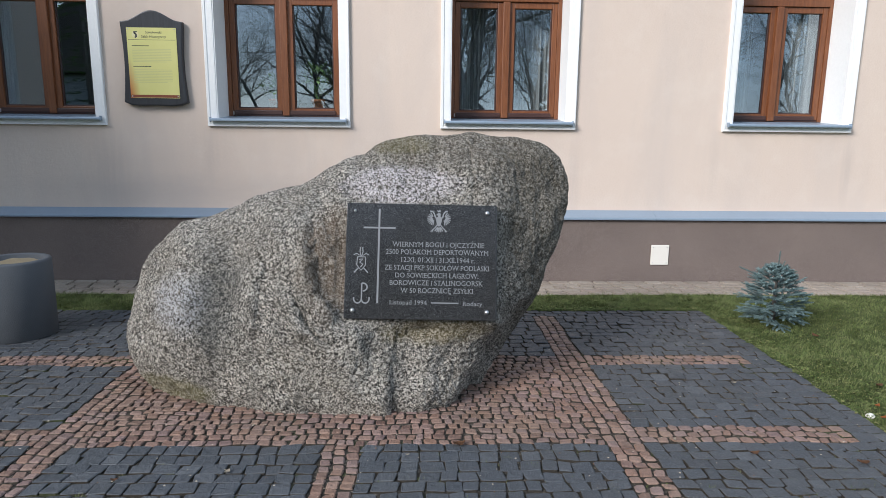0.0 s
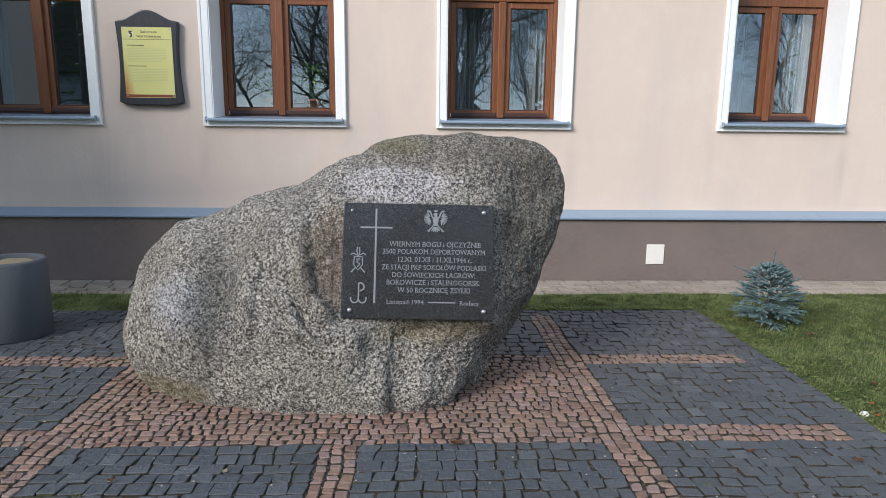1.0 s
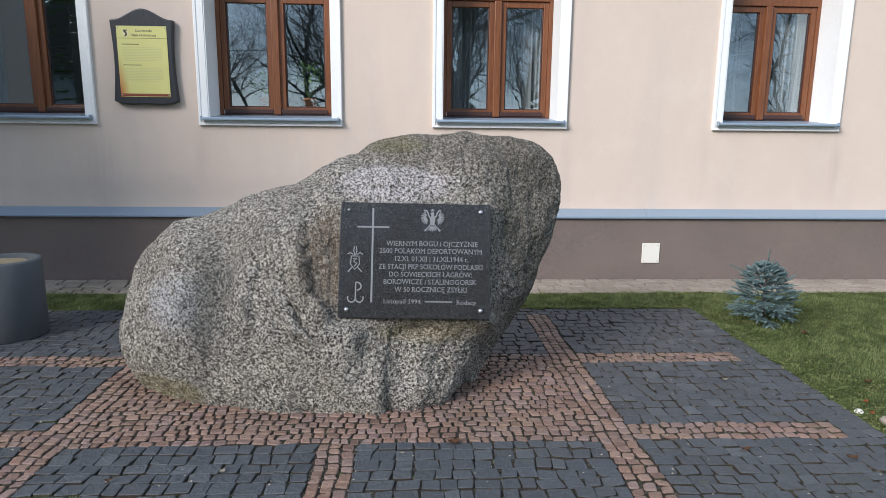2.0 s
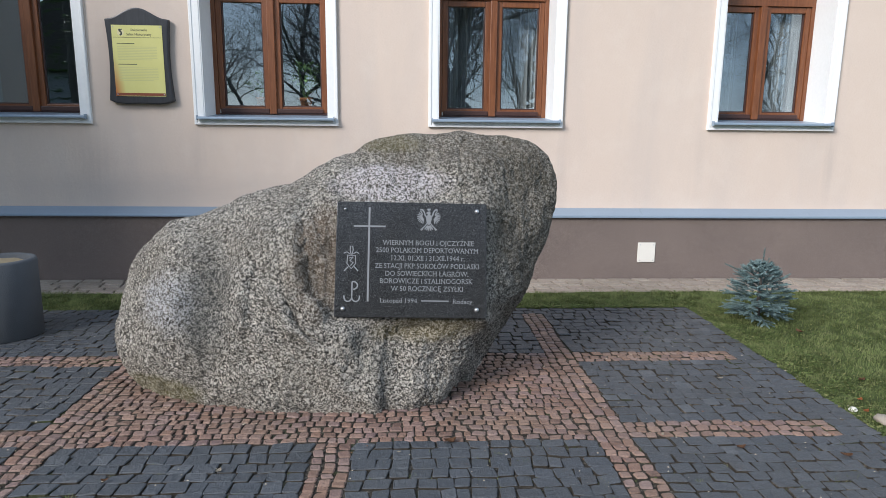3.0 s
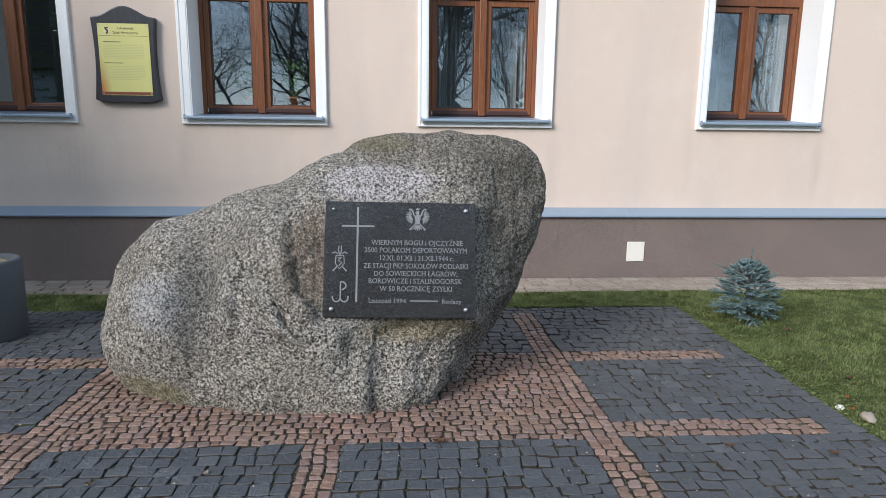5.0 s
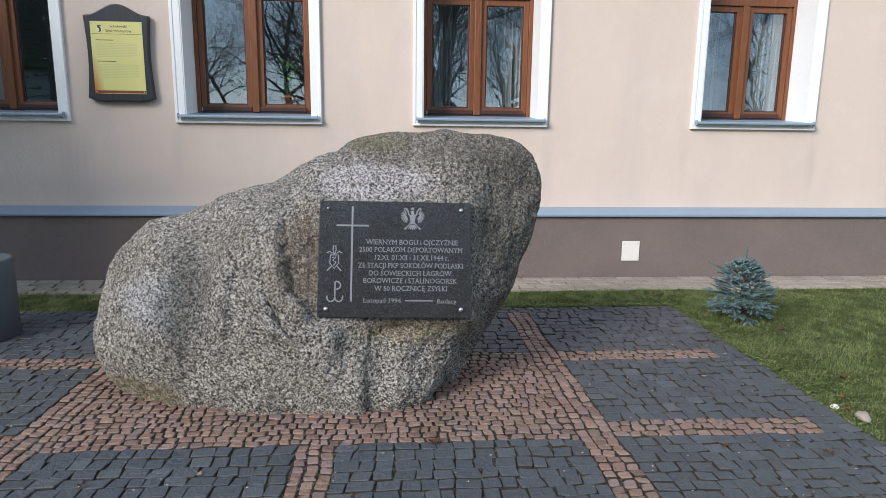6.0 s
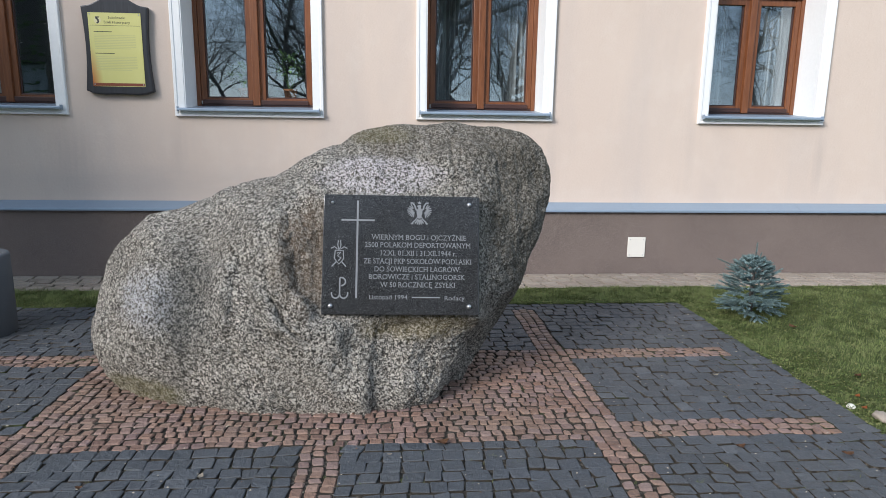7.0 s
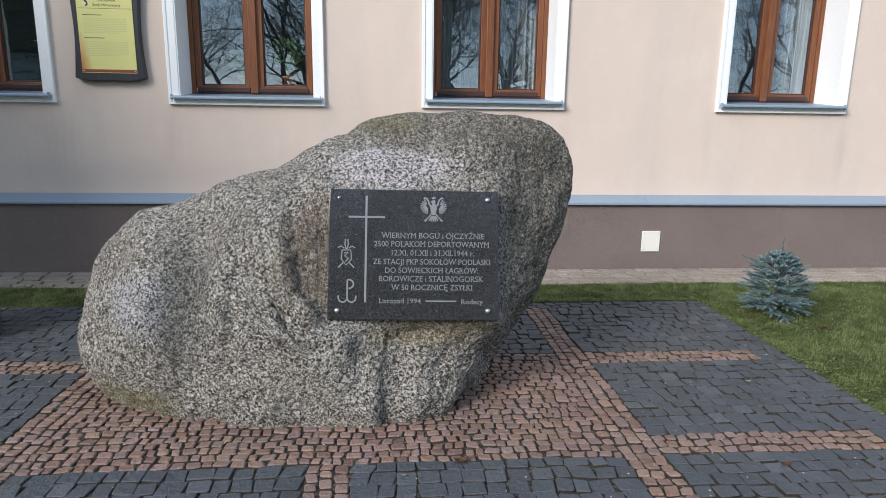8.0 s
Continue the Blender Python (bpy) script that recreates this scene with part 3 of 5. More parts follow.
def build_houseplant(x, y, z, h, seed, label):
    rnd = random.Random(seed)
    pot = empty("potted_plant", pose(x, y, z), label, "houseplant")
    part("pot", lathe([(0.05, 0.0), (0.066, 0.10), (0.074, 0.10), (0.074, 0.125), (0.064, 0.125), (0.060, 0.10)], 20), CLAY, pot, "terracotta pot", True)
    verts, faces = [], []
    for k in range(210):
        a, up = rnd.uniform(0, 6.28), rnd.uniform(0.08, h)
        r = 0.19 * math.sin(min(1.0, up / h) * 2.6) * rnd.uniform(0.3, 1.0)
        c = Vector((r * math.cos(a), r * 0.6 * math.sin(a), 0.1 + up))
        d = Vector((math.cos(a), 0.6 * math.sin(a), rnd.uniform(-0.5, 0.8))).normalized() * rnd.uniform(0.06, 0.12)
        s = d.cross(Vector((0, 0, 1))).normalized() * 0.020
        b = len(verts)
        verts += [c, c + d * 0.5 + s, c + d, c + d * 0.5 - s]
        faces.append((b, b + 1, b + 2, b + 3))
    for k in range(6):
        a = k * 1.05
        p = Vector((0.14 * math.cos(a), 0.08 * math.sin(a), 0.1 + h * 0.9))
        b = len(verts)
        verts += [(0.006, 0, 0.1), (-0.006, 0, 0.1), p + Vector((-0.003, 0, 0)), p + Vector((0.003, 0, 0))]
        faces.append((b, b + 1, b + 2, b + 3))
    pydata("foliage", verts, faces, GREEN_LEAF, pot)


build_houseplant(-1.02, 7.31, SILL_Z + 0.095, 0.36, 3, "leafy green houseplant in a terracotta pot")
build_houseplant(-1.47, 7.31, SILL_Z + 0.095, 0.24, 5, "low leafy houseplant in a terracotta pot")


# ---------------------------------------------------------------- boulder
PLAQUE = pose(0.079, 3.577, 0.786, -17.4, 0.9, 0)
# outline of the stone as it faces the path: across and up
OUTLINE = [(-1.585, 0.26), (-1.575, 0.44), (-1.545, 0.59), (-1.47, 0.75), (-1.30, 0.91), (-1.17, 0.935), (-0.95, 1.02), (-0.62, 1.145), (-0.40, 1.25), (-0.25, 1.30),
           (-0.17, 1.36), (0.02, 1.42), (0.25, 1.44), (0.53, 1.445), (0.76, 1.40), (0.885, 1.315), (0.94, 1.14), (0.905, 0.92), (0.82, 0.67), (0.71, 0.44), (0.585, 0.25), (0.455, 0.06),
           (0.36, -0.16), (0.0, -0.34), (-0.5, -0.36), (-0.90, -0.34), (-1.20, -0.26), (-1.36, -0.11), (-1.46, -0.01), (-1.53, 0.07), (-1.57, 0.155)]


def lump(points, freq, seed):
    """Smooth random swelling between -1 and 1 at each of the points, freq swells to the metre."""
    table = np.random.RandomState(seed).uniform(-1, 1, (64, 64, 64))
    p = points * freq + 100 * seed
    i = np.floor(p).astype(int)
    f = p - i
    f = f * f * (3 - 2 * f)
    total = 0
    for a in (0, 1):
        for b in (0, 1):
            for c in (0, 1):
                w = (f[:, 0] if a else 1 - f[:, 0]) * (f[:, 1] if b else 1 - f[:, 1]) * (f[:, 2] if c else 1 - f[:, 2])
                total = total + w * table[(i[:, 0] + a) % 64, (i[:, 1] + b) % 64, (i[:, 2] + c) % 64]
    return total


def build_boulder():
    cx, cz, seg = -0.32, 0.55, 1200
    ang = np.array([math.atan2(z - cz, x - cx) for x, z in OUTLINE])
    rad = np.array([math.hypot(x - cx, z - cz) for x, z in OUTLINE])
    o = np.argsort(ang)
    th = np.linspace(-math.pi, math.pi, seg, endpoint=False)
    r = np.interp(th, np.concatenate((ang[o] - 2 * math.pi, ang[o], ang[o] + 2 * math.pi)), np.tile(rad[o], 3))
    ker = np.exp(-np.linspace(-2, 2, 13) ** 2)
    r = np.convolve(np.concatenate((r[-6:], r, r[:6])), ker / ker.sum(), "valid")
    inv = PLAQUE.inverted()

    def sheet(rings, sign):
        s = np.linspace(0, 1, rings + 1)[1:]
        rho = np.sin(s * math.pi / 2)[:, None] * np.ones(seg)
        X, Z = cx + rho * r * np.cos(th), cz + rho * r * np.sin(th)
        mid = 3.85 + 0.15 * Z
        w = np.maximum(0, 1 - rho ** (3.5 + 0.9 * np.cos(th))) ** (0.58 - 0.08 * np.cos(th))
        if sign > 0:
            return X, mid + (0.62 - 0.12 * (Z - 0.6)) * np.maximum(0, 1 - rho ** 2.6) ** 0.55, Z, rho
        left = 3.415 + 0.32 * np.maximum(0, Z - 0.45) + 0.10 * np.maximum(0, -1.0 - X) ** 1.5
        right = np.where(Z > 0.49, 3.535 + 0.31 * (Z - 0.49), 3.535 - 0.16 * np.minimum(0.39, 0.49 - Z))
        edge = np.interp(Z, (0.0, 0.10, 0.40, 0.74, 1.02, 1.3), (-0.05, -0.08, -0.33, -0.48, -0.53, -0.35))
        k = 1 / (1 + np.exp(-np.clip((X - edge) / (0.006 + 0.042 * np.abs(Z - 0.74)), -40, 40)))
        fade = 1 - np.clip((Z - 0.38) / 0.25, 0.2, 1)
        k = k * (1 - fade * np.exp(-((X - edge) / 0.20) ** 2))
        right = right - 0.06 * np.exp(-(np.maximum(0, X - edge) / 0.12) ** 2) * np.clip((Z - 0.5) / 0.2, 0, 1)
        F = left * (1 - k) + right * k
        # the end lobe, the flute beside it and a fainter second flute
        v = np.interp(Z, (0.1, 0.45, 0.7, 0.95), (-1.02, -1.01, -0.98, -0.93))
        u = X - v
        F = F + 0.078 * np.exp(-(u / np.where(u < 0, 0.12, 0.14)) ** 2) * np.exp(-((Z - 0.62) / 0.36) ** 2) - 0.040 * np.exp(-((X + 1.24) / 0.12) ** 2 - ((Z - 0.58) / 0.30) ** 2)
        u = X - np.interp(Z, (0.25, 0.6, 1.0), (-0.765, -0.745, -0.70))
        F = F + 0.030 * np.exp(-(u / np.where(u < 0, 0.030, 0.075)) ** 2) * np.exp(-((Z - 0.66) / 0.30) ** 2)
        # raised lip where the flank breaks into the scoop that holds the slab
        F = F - 0.035 * np.exp(-((X - edge + 0.055) / 0.050) ** 2) * np.exp(-((Z - 0.86) / 0.24) ** 2) + 0.010 * np.exp(-((X - edge - 0.018) / 0.016) ** 2) * np.exp(-((Z - 0.90) / 0.13) ** 2)
        # hollow under the slab, and the fold at the foot
        F = F + 0.07 * np.exp(-((X - 0.09) / 0.08) ** 2 - ((Z - 0.43) / 0.06) ** 2)
        u = X - np.interp(Z, (0.0, 0.25, 0.40), (-0.075, -0.060, -0.02))
        F = F + 0.046 * np.exp(-(u / np.where(u < 0, 0.034, 0.10)) ** 2) * np.exp(-((Z - 0.05) / 0.15) ** 2)
        # split that slants down the middle
        line = np.interp(Z, (0.36, 0.44, 0.51, 0.61, 0.64), (-0.345, -0.455, -0.51, -0.56, -0.63))
        F = F + 0.024 * np.exp(-((X - line) / 0.010) ** 2) * np.exp(-((Z - 0.5) / 0.11) ** 2) - 0.022 * np.exp(-((X - line + 0.05) / 0.045) ** 2) * np.exp(-((Z - 0.5) / 0.13) ** 2)
        # ledge over the slab
        F = F + 0.05 / (1 + np.exp(-(Z - 1.245 - 0.10 * (X + 0.3)) / 0.012)) / (1 + np.exp(-(X + 0.42) / 0.05))
        # the flank turns away beyond the slab, and the foot is undercut
        F = F + 0.48 * np.maximum(0, X - 0.50 + 0.42 * np.maximum(0, 0.62 - Z)) + 1.4 * np.maximum(0, X - 0.25 - 0.80 * (Z - 0.06)) * np.clip((0.60 - Z) / 0.25, 0, 1) + 0.10 * np.maximum(0, 0.35 - Z) * np.maximum(0, X)
        F = np.minimum(F, mid - 0.03)
        return X, mid - (mid - F) * w, Z, rho

    verts, faces = [], []
    fr, bk = 340, 40
    for rings, sign in ((fr, -1), (bk, 1)):
        X, Y, Z, rho = sheet(rings, sign)
        P = np.stack((X, Y, Z), -1)
        dt = np.roll(P, -1, 1) - np.roll(P, 1, 1)
        ds = np.gradient(P, axis=0)
        N = np.cross(dt, ds)
        N /= np.maximum(np.linalg.norm(N, axis=-1, keepdims=True), 1e-9)
        if sign > 0:
            N = -N
        if N[rings // 2, :, 1].mean() * sign < 0:
            N = -N
        pts = P.reshape(-1, 3)
        flutes = pts * (1, 1, 0.28)
        d = 0.030 * lump(pts, 3.2, 1) + 0.013 * lump(pts, 7.5, 2) + 0.020 * (0.35 - np.abs(lump(pts, 4.3, 3))) + 0.009 * (0.3 - np.abs(lump(pts, 12, 4))) + 0.011 * lump(flutes, 11, 5)
        if sign < 0:
            d = d + 0.0075 * lump(pts, 24, 6) + 0.0060 * lump(pts, 50, 7) - 0.016 * np.maximum(0, 1 - np.abs(lump(flutes, 4.1, 8)) * 11) * np.maximum(0, lump(pts, 2.3, 9))
        fade = np.clip((1 - rho.reshape(-1)) / 0.05, 0.6, 1)
        pts = pts + N.reshape(-1, 3) * (d * fade)[:, None]
        if sign < 0:
            # a bed for the slab
            R = np.array(inv)
            loc = pts @ R[:3, :3].T + R[:3, 3]
            m = 1 / (1 + np.exp((np.abs(loc[:, 0]) - 0.425) / 0.012)) / (1 + np.exp((np.abs(loc[:, 2]) - 0.325) / 0.012))
            want = np.clip(loc[:, 1], 0.026, 0.050)
            pts[:, 1] += (want - loc[:, 1]) * m
        base = len(verts)
        verts += [tuple(p) for p in pts.tolist()]
        for j in range(rings - 1):
            a, b = base + j * seg, base + (j + 1) * seg
            faces += [(a + i, a + (i + 1) % seg, b + (i + 1) % seg, b + i) if sign > 0 else (a + i, b + i, b + (i + 1) % seg, a + (i + 1) % seg) for i in range(seg)]
        verts.append(tuple(pts[:seg].mean(0)))
        c = len(verts) - 1
        faces += [(c, base + i, base + (i + 1) % seg)[::sign] for i in range(seg)]
    # the two shells meet in one rim
    fa, ba = (fr - 1) * seg, fr * seg + 1 + (bk - 1) * seg
    faces += [(fa + i, ba + i, ba + (i + 1) % seg, fa + (i + 1) % seg) for i in range(seg)]
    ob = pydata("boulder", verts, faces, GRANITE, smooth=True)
    bm = bmesh.new()
    bm.from_mesh(ob.data)
    bmesh.ops.remove_doubles(bm, verts=bm.verts, dist=0.0004)
    bmesh.ops.recalc_face_normals(bm, faces=bm.faces)
    bm.to_mesh(ob.data)
    bm.free()
    ob.data.shade_smooth()
    tagged(ob, "large grey weathered granite boulder resting on red cobbles", "boulder")


build_boulder()


# ---------------------------------------------------------------- memorial slab
def build_plaque():
    p = empty("memorial_plaque", PLAQUE, "polished black granite memorial slab bolted to the boulder", "plaque")
    w, h = 0.395, 0.303
    part("slab", boxes((-w, w, 0.0, 0.032, -h, h), bevel=0.004), POLISHED, p)
    for x in (-w + 0.045, w - 0.052):
        for z in (-h + 0.043, h - 0.043):
            r = 0.012 if (x > 0 or z < 0) else 0.008
            bm = lathe([(r, 0.0), (r, 0.004), (r * 0.85, 0.009), (r * 0.5, 0.0125), (0.001, 0.0135)], 16)
            bm.transform(pose(x, 0, z, 90, 0, 0))
            part("bolt", bm, STEEL, p, "domed steel bolt", True)
    f, b = -0.0012, 0.001

    def at(u, v):
        """From shares of the slab's width and height, down from the top corner."""
        return -w + 2 * w * u, h - 2 * h * v

    part("cross", stroke([at(0.217, 0.05), at(0.217, 0.865)], 0.0095, f, b), LETTER, p, "engraved tall cross")
    part("cross", stroke([at(0.115, 0.215), at(0.325, 0.215)], 0.0085, f - 0.0005, b), LETTER, p)
    lines = [("WIERNYM BOGU i OJCZYŹNIE", 0.305, 0.915, 0.375), ("2500 POLAKOM DEPORTOWANYM", 0.265, 0.945, 0.440), ("12.XI, 01.XII i 31.XII.1944 r.", 0.365, 0.855, 0.508),
             ("ZE STACJI PKP SOKOŁÓW PODLASKI", 0.260, 0.950, 0.576), ("DO SOWIECKICH ŁAGRÓW:", 0.330, 0.880, 0.642), ("BOROWICZE i STALINOGORSK", 0.295, 0.910, 0.706),
             ("W 50 ROCZNICĘ ZSYŁKI", 0.365, 0.845, 0.772), ("Listopad 1994", 0.295, 0.540, 0.872), ("Rodacy", 0.775, 0.905, 0.876)]
    for words, u0, u1, v in lines:
        x0, z = at(u0, v)
        lettering("inscription", words, x0, at(u1, v)[0], z, 0.0255 if v < 0.8 else 0.022, f + 0.0006, LETTER, p, "engraved grey lettering", True)
    part("rule", stroke([at(0.568, 0.855), at(0.748, 0.855)], 0.006, f, b), LETTER, p)
    # anchor monogram
    cx, cz = at(0.108, 0.80)
    part("anchor_mark", stroke([(cx + 0.004, cz + 0.062)] + [(cx + 0.004, cz + 0.062)] + arc(cx + 0.010, cz + 0.043, 0.022, 90, -90, 12, 0.020), 0.007, f, b), LETTER, p, "engraved anchor monogram")
    part("anchor_mark", stroke([(cx + 0.004, cz + 0.062), (cx + 0.004, cz - 0.020)], 0.007, f - 0.0003, b), LETTER, p)
    part("anchor_mark", stroke(arc(cx - 0.016, cz - 0.016, 0.020, 165, 360, 12, 0.024) + arc(cx + 0.024, cz - 0.016, 0.020, 180, 375, 12, 0.024), 0.007, f - 0.0006, b), LETTER, p)
    # badge with a shield, plume and crossed sticks
    cx, cz = at(0.105, 0.52)
    part("badge", stroke([(cx - 0.020, cz + 0.030), (cx + 0.020, cz + 0.030), (cx + 0.023, cz - 0.012), (cx, cz - 0.040), (cx - 0.023, cz - 0.012), (cx - 0.020, cz + 0.030)], 0.005, f, b), LETTER, p, "engraved shield badge")
    part("badge", stroke([(cx - 0.011, cz + 0.016), (cx + 0.008, cz + 0.020), (cx - 0.008, cz + 0.002), (cx + 0.009, cz - 0.008), (cx - 0.004, cz - 0.024)], 0.006, f - 0.0003, b), LETTER, p)
    for s in (-1, 1):
        part("badge", stroke([(cx + s * 0.014, cz - 0.028), (cx + s * 0.036, cz - 0.052)], 0.006, f, b), LETTER, p)
        part("badge", stroke([(cx + s * 0.010, cz + 0.038), (cx + s * 0.024, cz + 0.048), (cx + s * 0.040, cz + 0.040)], 0.005, f, b), LETTER, p)
        part("badge", stroke([(cx + s * 0.002, cz + 0.034), (cx + s * 0.008, cz + 0.058), (cx + s * 0.005, cz + 0.080)], 0.005, f, b), LETTER, p)
    # crowned eagle, plain
    cx, cz = at(0.612, 0.150)
    body = [(-0.004, 0.044), (0.006, 0.045), (0.009, 0.036), (0.007, 0.028), (0.014, 0.018), (0.015, 0.002), (0.010, -0.014), (0.006, -0.026), (-0.006, -0.026), (-0.010, -0.014), (-0.015, 0.002), (-0.014, 0.018), (-0.006, 0.026), (-0.008, 0.033), (-0.015, 0.034), (-0.011, 0.040)]
    part("eagle", prism([(cx + x, cz + z) for x, z in body], f, b), LETTER, p, "engraved crowned eagle")
    part("crown", prism([(cx + x, cz + z) for x, z in ((-0.007, 0.049), (0.007, 0.050), (0.010, 0.062), (0.004, 0.056), (0.0, 0.064), (-0.004, 0.056), (-0.010, 0.061))], f, b), LETTER, p)
    for k in range(5):
        a = radians(-90 + 17 * (k - 2))
        part("tail_feather", stroke([(cx + 0.012 * math.cos(a), cz - 0.020 + 0.012 * math.sin(a)), (cx + 0.038 * math.cos(a), cz - 0.020 + 0.038 * math.sin(a))], 0.0062, f - 0.0002 * (k % 2 + 1), b), LETTER, p)
    for s in (-1, 1):
        px, pz = cx + s * 0.025, cz + 0.012
        part("wing", stroke([(cx + s * 0.011, cz + 0.014), (cx + s * 0.020, cz + 0.024), (cx + s * 0.024, cz + 0.040), (cx + s * 0.034, cz + 0.053), (cx + s * 0.046, cz + 0.054)], 0.0075, f, b), LETTER, p)
        for k in range(9):
            a = radians(62 - 17.5 * k)
            r0, r1 = 0.006 + 0.008 * (k < 3), 0.041 - 0.0012 * k
            c, d = s * math.cos(a), math.sin(a)
            part("feather", stroke([(px + r0 * c, pz + r0 * d), (px + 0.6 * r1 * c, pz + 0.6 * r1 * d + 0.002), (px + r1 * c, pz + r1 * d - 0.002)], 0.0050, f - 0.0002 * (k % 2 + 1), b), LETTER, p)
        part("talon", stroke([(cx + s * 0.008, cz - 0.016), (cx + s * 0.022, cz - 0.036), (cx + s * 0.034, cz - 0.046)], 0.0055, f, b), LETTER, p)
        for k in (-1, 0, 1):
            part("claw", stroke([(cx + s * 0.033, cz - 0.045), (cx + s * (0.038 + 0.006 * k), cz - 0.058 + 0.004 * abs(k))], 0.0036, f - 0.0004, b), LETTER, p)


build_plaque()


# ---------------------------------------------------------------- information board
def build_board():
    x0, x1, z0, z1 = -2.785, -2.195, 1.660, 2.425
    cx = (x0 + x1) / 2
    b = empty("information_board", pose(cx, WALL_Y, z0), "dark wooden information board with a yellow printed panel", "sign")
    hw, h = (x1 - x0) / 2, z1 - z0
    out = []
    for i in range(13):
        t = i / 12
        out.append((hw - 0.022 * math.sin(math.pi * t) + 0.008 * (1 - t), 0.035 + t * (h - 0.02)))
    out += [(hw - 0.012, h + 0.018)]
    for i in range(21):
        u = 1 - 2 * i / 20
        out.append((u * (hw - 0.035), h + 0.022 + 0.098 * (0.5 + 0.5 * math.cos(math.pi * u)) ** 0.9))
    out += [(-hw + 0.012, h + 0.018)]
    for i in range(13):
        t = 1 - i / 12
        out.append((-hw + 0.022 * math.sin(math.pi * t) - 0.008 * (1 - t), 0.035 + t * (h - 0.02)))
    out += [(-hw + 0.06, 0.008), (-hw * 0.5, 0.0), (0, 0.006), (hw * 0.5, 0.0), (hw - 0.06, 0.008)]
    part("backboard", prism(out, -0.062, -0.012, 0.012), BOARD, b)
    for z in (0.16, 0.62):
        part("batten", boxes((-0.2, 0.2, -0.012, 0.0, z, z + 0.05)), BOARD, b)
    pw, pz0, pz1 = 0.232, 0.075, 0.725
    p = part("panel", boxes((-pw, pw, -0.067, -0.063, pz0, pz1)), PANEL, b, "yellow printed panel with reddish lower corner")
    y0, y1 = -0.0674, -0.0665
    lettering("title", "Sokołowski", -0.055, 0.095, 0.672, 0.024, y0, INK, p)
    lettering("title", "Szlak Historyczny", -0.095, 0.135, 0.632, 0.024, y0, INK, p)
    part("emblem", prism(arc(-0.150, 0.660, 0.032, 0, 345, 23), y0 + 0.0002, y1), PALE_PRINT, p, "pale round emblem with a dark mark")
    part("emblem_mark", prism([(-0.168, 0.690), (-0.132, 0.690), (-0.134, 0.680), (-0.148, 0.680), (-0.136, 0.664), (-0.134, 0.640), (-0.150, 0.628), (-0.162, 0.636), (-0.150, 0.644), (-0.150, 0.658), (-0.164, 0.668)], y0 - 0.0002, y1), INK, p)
    part("rule", boxes((-pw + 0.01, pw - 0.01, y0, y1, 0.612, 0.615)), INK, p)
    for z, n in ((0.556, 0.16), (0.366, 0.17)):
        part("caption_bar", boxes((-0.19, -0.19 + n, y0, y1, z, z + 0.006)), INK, p)
    for z0b in (0.525, 0.335):
        for k in range(9):
            part("text_bar", boxes((-0.19, 0.175 - 0.05 * (k == 8), y0, y1, z0b - 0.0145 * k, z0b + 0.006 - 0.0145 * k)), FAINT_INK, p)
    part("footer_bar", boxes((-pw + 0.003, pw - 0.003, y0, y1, pz0 + 0.004, pz0 + 0.030)), RED_INK, p)
    part("stamp", prism(arc(0.14, 0.128, 0.036, 0, 345, 23), y0 + 0.0005, y1), FAINT_INK, p, "pale round stamp")
    for x in (-pw + 0.015, pw - 0.015):
        for z in (pz0 + 0.017, pz1 - 0.015):
            bm = lathe([(0.006, 0), (0.006, 0.002), (0.003, 0.004)], 10)
            bm.transform(pose(x, -0.067, z, 90, 0, 0))
            part("screw", bm, STEEL, p)


build_board()


# ---------------------------------------------------------------- socle plate, planter, spruce
def build_plate():
    b = empty("cover_plate", pose(2.518, SOCLE_Y, 0.224), "white square cover plate on the brown socle", "cover plate")
    part("plate", boxes((-0.092, 0.092, -0.012, 0.0, -0.103, 0.103), bevel=0.004), PLASTIC, b)
    for x in (-0.07, 0.07):
        for z in (-0.08, 0.08):
            bm = lathe([(0.006, 0), (0.006, 0.002), (0.003, 0.004)], 10)
            bm.transform(pose(x, -0.012, z, 90, 0, 0))
            part("screw", bm, STEEL, b)


def build_planter():
    b = empty("planter", pose(-2.775, 4.785, 0.0), "round grey concrete planter standing on the cobbles", "planter")
    part("shell", lathe([(0.228, 0.0), (0.235, 0.006), (0.235, 0.530), (0.229, 0.544), (0.219, 0.548), (0.196, 0.546), (0.188, 0.538), (0.186, 0.38)], 72), CONCRETE, b, smooth=True)
    rnd = random.Random(2)
    verts, faces, n = [(0, 0, 0.508)], [], 36
    for k in range(1, 7):
        for i in range(n):
            a = 2 * math.pi * i / n
            rr = 0.1855 * k / 6
            verts.append((rr * math.cos(a), rr * math.sin(a), 0.508 + 0.018 * noise.noise((rr * 9 * math.cos(a), rr * 9 * math.sin(a), 2)) + 0.004 * rnd.random()))
    for i in range(n):
        faces.append((0, 1 + i, 1 + (i + 1) % n))
        for k in range(5):
            p, q = 1 + k * n, 1 + (k + 1) * n
            faces.append((p + i, q + i, q + (i + 1) % n, p + (i + 1) % n))
    pydata("soil", verts, faces, SAND, b, "pale sandy soil", True)


